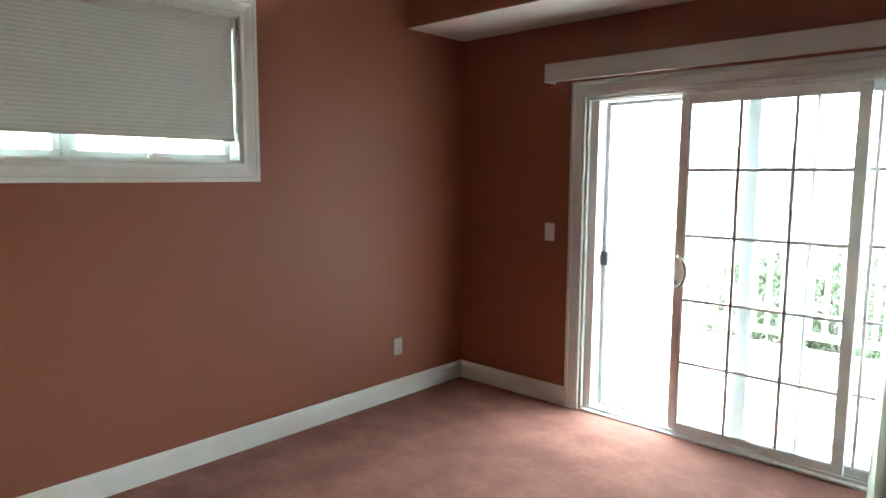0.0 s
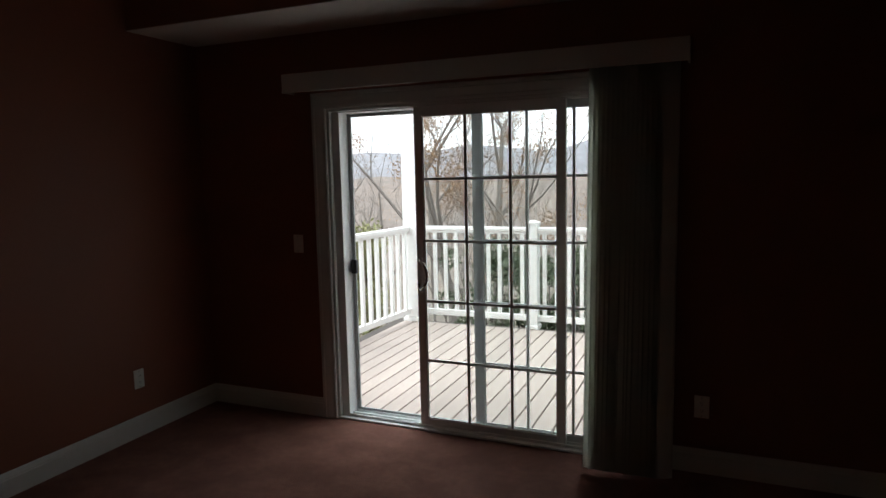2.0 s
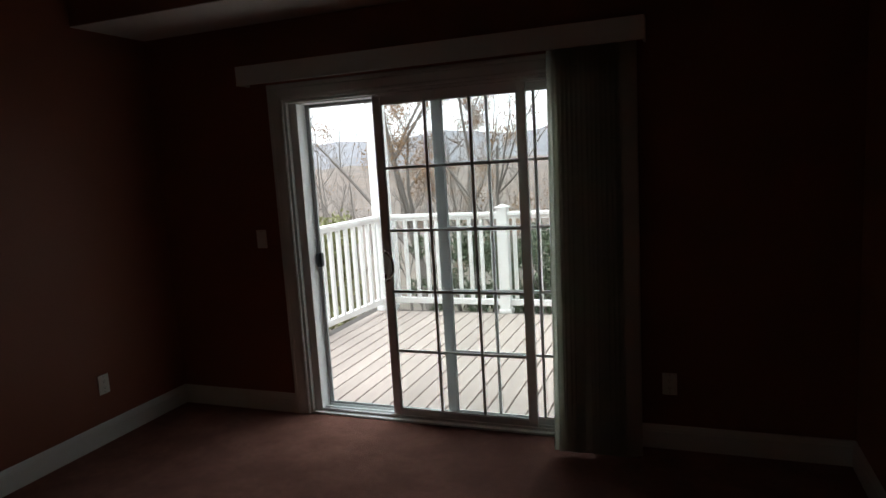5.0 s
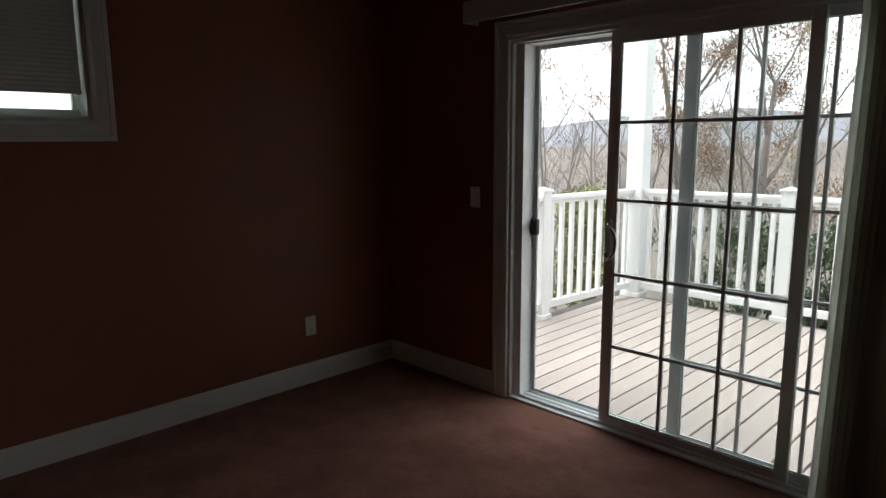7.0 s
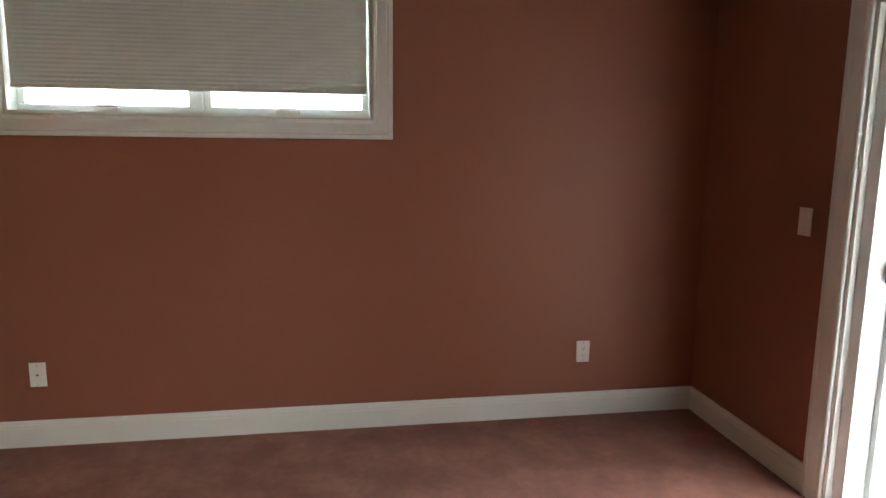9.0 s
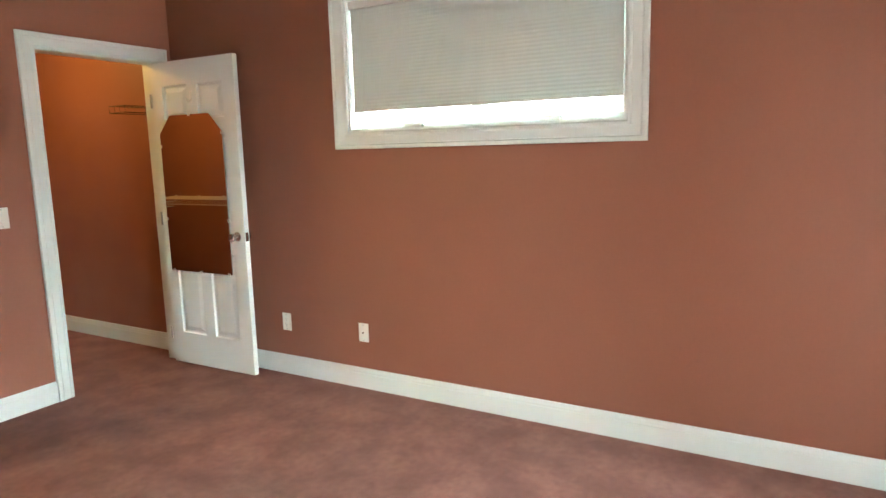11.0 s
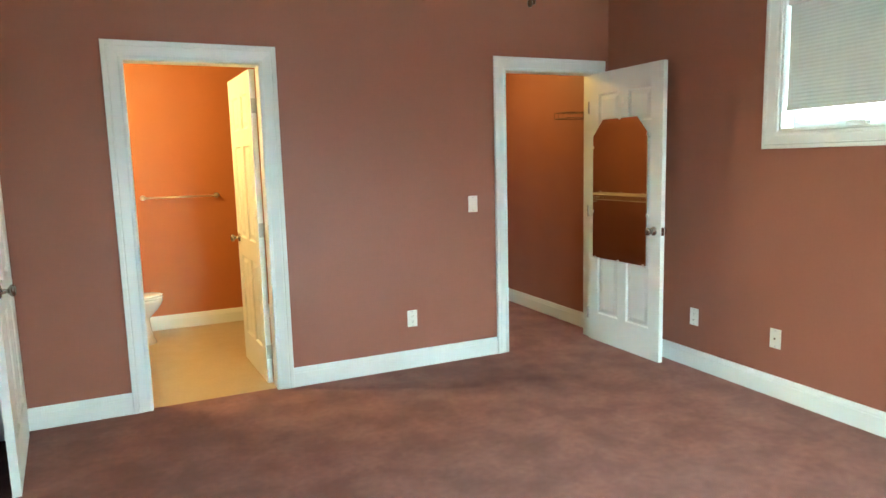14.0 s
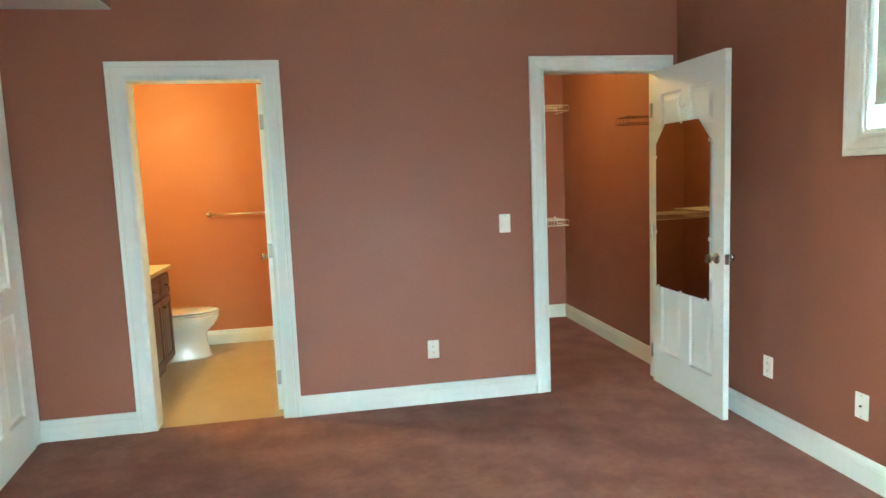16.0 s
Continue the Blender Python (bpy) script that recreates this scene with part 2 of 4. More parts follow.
def wall(name, normal, near, far, u0, u1, z0, z1, openings, material, label):
    """A wall of true thickness between near and far along its normal axis; openings (u0, u1, z0, z1) go through it."""
    us = sorted({u0, u1, *[o[0] for o in openings], *[o[1] for o in openings]})
    zs = sorted({z0, z1, *[o[2] for o in openings], *[o[3] for o in openings]})
    bm, cache = bmesh.new(), {}

    def v(d, u, z):
        key = (d, u, z)
        if key not in cache:
            cache[key] = bm.verts.new((d, u, z) if normal == "x" else (u, d, z))
        return cache[key]

    def solid(i, j):
        if not (0 <= i < len(us) - 1 and 0 <= j < len(zs) - 1):
            return False
        cu, cz = (us[i] + us[i + 1]) / 2, (zs[j] + zs[j + 1]) / 2
        return not any(o[0] < cu < o[1] and o[2] < cz < o[3] for o in openings)

    for i in range(len(us) - 1):
        for j in range(len(zs) - 1):
            if not solid(i, j):
                continue
            a, b, c, d = us[i], us[i + 1], zs[j], zs[j + 1]
            for e in (near, far):
                bm.faces.new((v(e, a, c), v(e, b, c), v(e, b, d), v(e, a, d)))
            for di, dj, p, q in ((-1, 0, (a, c), (a, d)), (1, 0, (b, c), (b, d)), (0, -1, (a, c), (b, c)), (0, 1, (a, d), (b, d))):
                if not solid(i + di, j + dj):
                    bm.faces.new((v(near, *p), v(near, *q), v(far, *q), v(far, *p)))
    return setting(part(name, bm, material), label, "wall")


CASING = [(0.0, 0.0), (0.0, 0.010), (0.006, 0.014), (0.018, 0.014), (0.022, 0.011), (0.030, 0.012), (0.052, 0.017), (0.066, 0.020), (0.070, 0.017), (0.076, 0.022), (0.092, 0.022), (0.096, 0.018), (0.096, 0.0)]
BASE = [(0.0, 0.0), (0.0, 0.016), (0.090, 0.016), (0.094, 0.013), (0.104, 0.013), (0.112, 0.010), (0.120, 0.009), (0.126, 0.005), (0.126, 0.0)]
CROWN = [(0.0, 0.0), (0.0, 0.012), (0.018, 0.014), (0.022, 0.022), (0.045, 0.036), (0.066, 0.060), (0.078, 0.066), (0.082, 0.085), (0.098, 0.090), (0.098, 0.0)]


def moulding(bm, profile, a, b, across, out, mitre_a=0.0, mitre_b=0.0, width=1.0):
    """A moulded strip from a to b: profile points (across, out). A mitre of 1 lengthens the end with the distance across, one of -1 shortens it."""
    a, b, across, out = Vector(a), Vector(b), Vector(across), Vector(out)
    d = (b - a).normalized()
    rings = []
    for end, sign, mit in ((a, -1, mitre_a), (b, 1, mitre_b)):
        rings.append([bm.verts.new(end + across * (s * width) + out * w + d * (sign * mit * s * width)) for s, w in profile])
    n = len(profile)
    for i in range(n):
        bm.faces.new((rings[0][i], rings[0][(i + 1) % n], rings[1][(i + 1) % n], rings[1][i]))
    bm.faces.new(rings[0])
    bm.faces.new(rings[1][::-1])
    return bm


def skirting(a, b, out, label="tall white moulded baseboard along the carpet", mitre=(0, 0)):
    bm = bmesh.new()
    a, b = Vector((*a, 0)), Vector((*b, 0))
    d, o = (b - a).normalized(), Vector((*out, 0))
    rings = []
    for end, sign, mit in ((a, -1, mitre[0]), (b, 1, mitre[1])):
        rings.append([bm.verts.new(end + o * w + Vector((0, 0, s)) + d * (sign * mit * w)) for s, w in BASE])
    n = len(BASE)
    for i in range(n):
        bm.faces.new((rings[0][i], rings[0][(i + 1) % n], rings[1][(i + 1) % n], rings[1][i]))
    bm.faces.new(rings[0])
    bm.faces.new(rings[1][::-1])
    return setting(part("baseboard", bm, TRIM), label, "baseboard")


# ---- the room ----
W, N, E, H = 0.0, 4.85, 4.00, 2.75
SOFFIT = 2.42
WIN = (1.505, 3.105, 1.545, 2.285)
CLO = (0.135, 0.905, 0.0, 2.052)
BATH = (2.615, 3.345, 0.0, 2.03)
SLIDE = (1.0, 2.89, 0.0, 1.96)
ENTRY = (0.10, 0.90, 0.0, 2.03)



def grown(op, t=0.018):
    return (op[0] - t, op[1] + t, op[2], op[3] + t)


wall("wall_west", "x", W, W - 0.16, -2.20, N + 0.16, -0.3, H, [WIN], PAINT, "terracotta painted wall with one high window")
wall("wall_north", "y", N, N + 0.16, W, E + 0.14, -0.3, H, [SLIDE], PAINT, "terracotta painted wall with sliding glass door opening")
wall("wall_east", "x", E, E + 0.14, -2.20, N, 0.0, H, [grown(ENTRY)], PAINT, "terracotta painted wall with a narrow entry door")
wall("wall_south", "y", 0.0, -0.12, W, E, 0.0, H, [grown(CLO), grown(BATH)], PAINT, "terracotta painted wall with closet and bathroom doorways")
# Unseen hall shell, added so outside light can't leak in past the entry door.
wall("wall_hall", "x", 5.30, 5.42, -0.5, 2.0, -0.12, 2.52, [], PAINT, "unseen terracotta hall wall added to block light at the entry door")
wall("wall_hall_end", "y", -0.5, -0.62, E + 0.14, 5.42, -0.12, 2.52, [], PAINT, "unseen terracotta hall end wall added to block light")
wall("wall_hall_far", "y", 2.0, 2.12, E + 0.14, 5.42, -0.12, 2.52, [], PAINT, "unseen terracotta hall end wall added to block light")
wall("wall_back_closet", "y", -2.08, -2.20, W, 1.81, -0.3, H, [], PAINT, "terracotta painted back wall of the closet")
wall("wall_back_bathroom", "y", -2.08, -2.20, 1.81, E, -0.3, H, [], BATHPAINT, "orange painted back wall of the bathroom")
wall("wall_divider", "x", 1.75, 1.87, -2.08, -0.12, -0.3, H, [], PAINT, "terracotta painted wall between closet and bathroom")

setting(part("floor", boxed((W, -0.03, -0.12), (E, N, 0.0)), CARPET), "mottled mauve brown plush carpet floor", "carpet")
setting(part("floor_closet", boxed((W, -2.08, -0.12), (1.75, -0.03, 0.0)), CARPET), "mauve brown carpet floor inside the closet", "carpet")
setting(part("floor_bathroom", boxed((1.87, -2.08, -0.12), (E, -0.032, -0.004)), TILEFLOOR), "tan sheet vinyl bathroom floor", "floor")
# Floor and ceiling of the added light-blocking hall shell.
setting(part("floor_hall", boxed((E, -0.5, -0.12), (5.30, 2.0, -0.001)), CARPET), "unseen mauve brown hall carpet added to block light", "carpet")
setting(part("ceiling_hall", boxed((E + 0.14, -0.62, 2.52), (5.42, 2.12, 2.60)), CEIL), "unseen white hall ceiling added to block light", "ceiling")
setting(part("ceiling", boxed((W - 0.16, -0.12, H), (E + 0.14, N + 0.16, H + 0.12)), CEIL), "white painted tray ceiling", "ceiling")
setting(part("ceiling_low", boxed((W, -2.08, 2.44), (E, -0.12, 2.52)), CEIL), "white painted ceiling over bathroom and closet", "ceiling")
setting(part("soffit_north", boxed((W, 4.31, SOFFIT + 0.005), (E, N, H)), PAINT), "terracotta painted bulkhead above the sliding door", "soffit")
setting(part("soffit_east", boxed((3.39, 0.0, SOFFIT + 0.005), (E, 4.31, H)), PAINT), "terracotta painted bulkhead along the entry side", "soffit")
setting(part("soffit_underside", boxed((W, 4.31, SOFFIT), (E, N, SOFFIT + 0.005)), CEIL), "white underside of the bulkhead", "soffit")
setting(part("soffit_underside", boxed((3.39, 0.0, SOFFIT), (E, 4.31, SOFFIT + 0.005)), CEIL), "white underside of the bulkhead", "soffit")
for a, b, out in (((0, 0), (3.39, 0), (0, 1)), ((0, 0), (0, 4.31), (1, 0)), ((0, 4.31), (3.39, 4.31), (0, -1)), ((3.39, 0), (3.39, 4.31), (-1, 0))):
    bm = bmesh.new()
    rings = []
    d, o = (Vector(b) - Vector(a)).normalized().to_3d(), Vector((*out, 0))
    for end, sign in ((a, -1), (b, 1)):
        rings.append([bm.verts.new(Vector((*end, H - 0.0985 + s)) + o * w - d * (sign * w)) for s, w in CROWN])
    k = len(CROWN)
    for i in range(k):
        bm.faces.new((rings[0][i], rings[0][(i + 1) % k], rings[1][(i + 1) % k], rings[1][i]))
    bm.faces.new(rings[0])
    bm.faces.new(rings[1][::-1])
    setting(part("trim_crown", bm, TRIM), "white crown moulding under the ceiling", "crown moulding")

# baseboards
skirting((W, 0.0), (W, N), (1, 0), mitre=(0, -1))
skirting((W, N), (SLIDE[0] - 0.098, N), (0, -1), mitre=(-1, 0))
skirting((SLIDE[1] + 0.098, N), (E, N), (0, -1), mitre=(0, -1))
skirting((CLO[1] + 0.098, 0.0), (BATH[0] - 0.098, 0.0), (0, 1))
skirting((BATH[1] + 0.098, 0.0), (E, 0.0), (0, 1))
skirting((E, ENTRY[1] + 0.098), (E, N), (-1, 0), mitre=(0, -1))
skirting((W, -2.08), (W, -0.12), (1, 0), mitre=(-1, 0))
skirting((W, -2.08), (1.75, -2.08), (0, 1), mitre=(-1, -1))
skirting((1.75, -2.08), (1.75, -0.12), (-1, 0), mitre=(-1, 0))
skirting((1.87, -2.08), (E, -2.08), (0, 1), "white baseboard on the tan vinyl floor")


def door_trim(name, op, plane, out, normal, depth, label, width=1.0):
    """Casing on the room side and a jamb lining of an opening (u0, u1, z0, z1)."""
    u0, u1, _, z1 = op
    root = setting(new(name), label, "door frame")

    def at(u, z, d=0.0):
        return (plane + d, u, z) if normal == "x" else (u, plane + d, z)

    ov = (out, 0, 0) if normal == "x" else (0, out, 0)
    uv = Vector((0, 1, 0)) if normal == "x" else Vector((1, 0, 0))
    part("casing_leg", moulding(bmesh.new(), CASING, at(u0, 0.0), at(u0, z1), -uv, ov, 0, 1, width), TRIM, root)
    part("casing_leg", moulding(bmesh.new(), CASING, at(u1, 0.0), at(u1, z1), uv, ov, 0, 1, width), TRIM, root)
    part("casing_head", moulding(bmesh.new(), CASING, at(u0, z1), at(u1, z1), (0, 0, 1), ov, 1, 1, width), TRIM, root)
    t = 0.018
    lo, hi = 0.001 * out, -depth * out - 0.001 * out
    for a, b in (((u0 - t, 0.0), (u0, z1 + t)), ((u1, 0.0), (u1 + t, z1 + t)), ((u0, z1), (u1, z1 + t))):
        part("jamb", boxed(at(a[0], a[1], lo), at(b[0], b[1], hi), 0.0015), TRIM, root)
    return root


door_trim("trim_closet_door", CLO, 0.0, 1, "y", 0.12, "white moulded casing round the closet doorway")
door_trim("trim_bathroom_door", BATH, 0.0, 1, "y", 0.12, "white moulded casing round the bathroom doorway", 1.12)
door_trim("trim_entry_door", ENTRY, E, -1, "x", 0.14, "white moulded casing round the entry doorway")


# ---- doors ----
def door_leaf(name, w, h, t, m, label, knob_side=1, knob_z=0.92, hinge_zs=(0.22, 1.02, 1.80)):
    """A six-panel door in its own space: hinge edge at x 0, leaf along +x, thickness along y, z up."""
    root = setting(new(name), label, "door")
    root.matrix_world = m
    sx = [(0.105, w / 2 - 0.045), (w / 2 + 0.045, w - 0.105)]
    sz = [(0.23, 0.80), (0.93, 1.56), (1.67, 1.89)]
    rects = [(a, b, c, d) for a, b in sx for c, d in sz]
    us = sorted({0.0, w, *[r[0] for r in rects], *[r[1] for r in rects]})
    zs = sorted({0.012, h, *[r[2] for r in rects], *[r[3] for r in rects]})
    bm, cache = bmesh.new(), {}

    def v(x, y, z):
        if (x, y, z) not in cache:
            cache[(x, y, z)] = bm.verts.new((x, y, z))
        return cache[(x, y, z)]

    for i in range(len(us) - 1):
        for j in range(len(zs) - 1):
            cu, cz = (us[i] + us[i + 1]) / 2, (zs[j] + zs[j + 1]) / 2
            if any(r[0] < cu < r[1] and r[2] < cz < r[3] for r in rects):
                continue
            for y in (0.0, t):
                bm.faces.new((v(us[i], y, zs[j]), v(us[i + 1], y, zs[j]), v(us[i + 1], y, zs[j + 1]), v(us[i], y, zs[j + 1])))
    for i in range(len(us) - 1):
        for z in (zs[0], zs[-1]):
            bm.faces.new((v(us[i], 0.0, z), v(us[i + 1], 0.0, z), v(us[i + 1], t, z), v(us[i], t, z)))
    for j in range(len(zs) - 1):
        for u in (us[0], us[-1]):
            bm.faces.new((v(u, 0.0, zs[j]), v(u, 0.0, zs[j + 1]), v(u, t, zs[j + 1]), v(u, t, zs[j])))
    part("stiles_and_rails", bm, DOORWHITE, root)
    steps = [(0.0, 0.0), (0.007, 0.012), (0.018, 0.013), (0.044, 0.003), (0.048, 0.0025)]
    for a, b, c, d in rects:
        bm = bmesh.new()
        for y, s in ((0.0, 1), (t, -1)):
            loops = [[bm.verts.new(p) for p in ((a + i, y + s * k, c + i), (b - i, y + s * k, c + i), (b - i, y + s * k, d - i), (a + i, y + s * k, d - i))] for i, k in steps]
            for p, q in zip(loops, loops[1:]):
                for k in range(4):
                    bm.faces.new((p[k], p[(k + 1) % 4], q[(k + 1) % 4], q[k]))
            bm.faces.new(loops[-1])
        part("panel", bm, DOORWHITE, root)
    for s, y in ((-1, 0.0), (1, t)):
        handle = bmesh.new()
        turn = Matrix.Translation((w - 0.065, y, knob_z)) @ Matrix.Rotation(radians(90 if s < 0 else -90), 4, "X")
        lathe(handle, [(0.031, 0.0), (0.031, 0.004), (0.026, 0.009), (0.012, 0.012), (0.010, 0.030), (0.016, 0.036), (0.026, 0.044), (0.027, 0.054), (0.020, 0.062), (0.008, 0.064)], turn)
        part("door_knob", handle, NICKEL, root, "satin nickel round door knob", True)
    part("latch_plate", boxed((w - 0.0005, t / 2 - 0.012, knob_z - 0.028), (w + 0.0015, t / 2 + 0.012, knob_z + 0.028)), NICKEL, root)
    for z in hinge_zs:
        hb = tube(bmesh.new(), [(-0.006, -0.006, z - 0.045), (-0.006, -0.006, z + 0.045)], 0.006)
        box(hb, (-0.002, 0.0, z - 0.045), (-0.0005, t - 0.004, z + 0.045))
        part("hinge", hb, STEEL, root)
    return root


def turned(x, y, deg):
    return pose(x, y, 0, 0, 0, deg)


CL_DOOR = door_leaf("door_closet", 0.758, 2.043, 0.035, turned(0.182, 0.016, 91.0), "white six-panel closet door standing open with mirror")
BA_DOOR = door_leaf("door_bathroom", 0.69, 2.022, 0.035, turned(2.620, -0.124, -86.0), "white six-panel bathroom door swung open inwards")
EN_DOOR = door_leaf("door_entry", 0.765, 2.022, 0.035, turned(E - 0.002, 0.118, 96.0), "white six-panel entry door standing slightly ajar")


# ---- the mirror on the closet door ----
mirror = thing("wall_mirror", "frameless mirror with clipped top corners on the closet door", "mirror")
mirror.matrix_world = CL_DOOR.matrix_world @ pose(0, -0.0005, 0)
outline = [(0.052, 0.668), (0.632, 0.668), (0.632, 1.582), (0.522, 1.700), (0.162, 1.700), (0.052, 1.582)]
bm = bmesh.new()
back = [bm.verts.new((x, 0.0, z)) for x, z in outline]
rim = [bm.verts.new((x, -0.004, z)) for x, z in outline]
face = [bm.verts.new((x, -0.005, z)) for x, z in outline]
bm.faces.new(back)
bm.faces.new(face)
for p, q in ((back, rim), (rim, face)):
    for k in range(6):
        bm.faces.new((p[k], p[(k + 1) % 6], q[(k + 1) % 6], q[k]))
part("mirror_glass", bm, MIRROR, mirror)
for x, z in ((0.08, 0.668), (0.342, 0.668), (0.60, 0.668), (0.342, 1.700), (0.052, 1.02), (0.632, 1.02), (0.628, 1.575), (0.052, 1.50)):
    part("clip", boxed((x - 0.010, -0.008, z - 0.010), (x + 0.010, 0.0, z + 0.010), 0.002), PLATE, mirror, "clear plastic mirror clip")
hook = thing("robe_hook", "small white stick-on hook above the door mirror", "hook")
hook.matrix_world = CL_DOOR.matrix_world @ pose(0.372, -0.0005, 1.80)
part("hook_plate", boxed((-0.012, -0.004, -0.03), (0.012, 0.0, 0.045), 0.0018), PLATE, hook)
part("hook_arm", tube(bmesh.new(), [(0, -0.004, -0.005), (0, -0.016, -0.022), (0, -0.032, -0.022), (0, -0.040, -0.004), (0, -0.040, 0.012)], [0.006, 0.006, 0.005, 0.005, 0.004]), PLATE, hook)

# ---- the sliding glass door ----
slider = setting(new("door_sliding"), "white vinyl sliding glass patio door partly open", "sliding door")
x0, x1, _, ztop = SLIDE
part("casing_leg", moulding(bmesh.new(), CASING, (x0, N, 0), (x0, N, ztop), (-1, 0, 0), (0, -1, 0), 0, 1), TRIM, slider)
part("casing_leg", moulding(bmesh.new(), CASING, (x1, N, 0), (x1, N, ztop), (1, 0, 0), (0, -1, 0), 0, 1), TRIM, slider)
part("casing_head", moulding(bmesh.new(), CASING, (x0, N, ztop), (x1, N, ztop), (0, 0, 1), (0, -1, 0), 1, 1), TRIM, slider)
f = 0.018
for a, b in (((x0, 0), (x0 + f, ztop)), ((x1 - f, 0), (x1, ztop)), ((x0 + f, ztop - f), (x1 - f, ztop))):
    part("jamb_lining", boxed((a[0], N + 0.001, a[1]), (b[0], N + 0.0295, b[1]), 0.002), TRIM, slider)
g, gt = 0.070, 0.026
for a, b in (((x0, 0.012), (x0 + g, ztop)), ((x1 - g, 0.012), (x1, ztop)), ((x0 + g, ztop - gt), (x1 - g, ztop))):
    bm = boxed((a[0], N + 0.030, a[1]), (b[0], N + 0.168, b[1]), 0.003)
    part("frame_track", bm, VINYL, slider)
bm = bmesh.new()
box(bm, (x0, N, -0.01), (x1, N + 0.175, 0.012), 0.002)
for y in (0.034, 0.074, 0.122):
    box(bm, (x0 + g, N + y - 0.004, 0.012), (x1 - g, N + y + 0.004, 0.030), 0.001)
part("sill_track", bm, VINYL, slider, "white sill with raised tracks")


def sash(name, xa, xb, y, za, zb, stile, low, high, cols, rows, label, material=VINYL):
    """A glazed sash in its own frame with muntin bars; y is its inner face."""
    t = 0.034
    ga, gb, ha, hb = xa + stile[0], xb - stile[1], za + low, zb - high
    root = part(name, boxed((xa, y, za), (ga, y + t, zb), 0.004), material, slider, label)
    part("stile", boxed((gb, y, za), (xb, y + t, zb), 0.004), material, root)
    part("bottom_rail", boxed((ga, y + 0.001, za), (gb, y + t - 0.001, ha), 0.003), material, root)
    part("top_rail", boxed((ga, y + 0.001, hb), (gb, y + t - 0.001, zb), 0.003), material, root)
    bead = bmesh.new()
    for p, q in (((ga, ha), (ga + 0.007, hb)), ((gb - 0.007, ha), (gb, hb)), ((ga + 0.007, ha), (gb - 0.007, ha + 0.007)), ((ga + 0.007, hb - 0.007), (gb - 0.007, hb))):
        box(bead, (p[0], y + 0.006, p[1]), (q[0], y + 0.012, q[1]), 0.002)
    part("glazing_bead", bead, material, root)
    pane = part("pane", boxed((ga - 0.004, y + 0.014, ha - 0.004), (gb + 0.004, y + 0.018, hb + 0.004)), GLASS, root)
    for k in range(1, cols):
        x = ga + (gb - ga) * k / cols
        part("muntin", boxed((x - 0.008, y + 0.006, ha), (x + 0.008, y + 0.026, hb), 0.003), material, root)
    for k in range(1, rows):
        z = ha + (hb - ha) * k / rows
        for i in range(cols):
            a, b = ga + (gb - ga) * i / cols + (0.0075 if i else 0), ga + (gb - ga) * (i + 1) / cols - (0.0075 if i < cols - 1 else 0)
            part("muntin", boxed((a, y + 0.006, z - 0.008), (b, y + 0.026, z + 0.008), 0.003), material, root)
    return root


active = sash("active_sash", 1.571, 2.465, N + 0.038, 0.016, 1.945, (0.050, 0.046), 0.049, 0.056, 3, 5, "sliding sash pushed partly open with grid bars")
fixed = sash("fixed_sash", 1.915, x1 - g, N + 0.078, 0.016, 1.945, (0.060, 0.060), 0.049, 0.050, 3, 5, "fixed sash with grid bars")
# the screen door's frame stands in the outer track
screen = part("screen_frame", boxed((x0 + g + 0.002, N + 0.122, 0.012), (x0 + g + 0.028, N + 0.136, 1.934), 0.002), VINYLGREY, slider, "narrow grey screen door frame")
part("screen_rail", boxed((x0 + g + 0.028, N + 0.123, 0.012), (1.97, N + 0.135, 0.045), 0.002), VINYLGREY, screen)
part("screen_rail", boxed((x0 + g + 0.028, N + 0.123, 1.912), (1.97, N + 0.135, 1.934), 0.002), VINYLGREY, screen)
part("screen_pull", boxed((x0 + g + 0.008, N + 0.092, 0.932), (x0 + g + 0.050, N + 0.123, 1.022), 0.010), DARKPL, screen, "black plastic screen door pull")
bm = bmesh.new()
pts = []
for k in range(13):
    a = radians(-80 + 160 * k / 12)
    pts.append((1.600 + 0.052 * math.cos(a), N + 0.000, 0.955 + 0.085 * math.sin(a)))
pts = [(1.594, N + 0.037, 0.860), *pts, (1.594, N + 0.037, 1.050)]
part("pull_handle", tube(bm, pts, 0.0075), NICKEL, active, "curved metal pull handle", True)
part("handle_plate", boxed((1.580, N + 0.030, 0.845), (1.608, N + 0.039, 1.068), 0.003), VINYL, active)
part("thumb_latch", boxed((1.584, N + 0.016, 0.878), (1.594, N + 0.031, 0.905), 0.003), NICKEL, active)
part("strike_plate", boxed((x0 + f - 0.002, N + 0.008, 0.95), (x0 + f + 0.002, N + 0.024, 1.01), 0.001), PLATE, slider)

# valance and vertical blinds drawn to one side
val = thing("valance", "long ivory valance box above the sliding door", "valance")
bm = bmesh.new()
box(bm, (0.768, N - 0.118, 2.056), (3.080, N - 0.106, 2.168), 0.004)
part("front_board", bm, VALM, val)
for x in (0.768, 3.068):
    part("end_board", boxed((x, N - 0.1055, 2.057), (x + 0.012, N - 0.003, 2.167), 0.003), VALM, val)
part("top_board", boxed((0.7805, N - 0.1055, 2.155), (3.0675, N - 0.001, 2.1660), 0.002), VALM, val)
part("front_bead", boxed((0.769, N - 0.122, 2.057), (3.079, N - 0.1185, 2.067), 0.0015), VALM, val)
blinds = thing("vertical_blinds", "ivory vertical blinds stacked at one side of the sliding door", "vertical blinds")
part("headrail", boxed((0.80, N - 0.085, 2.120), (3.04, N - 0.045, 2.1545), 0.003), VALM, blinds)
slat_mesh = None
count = 16
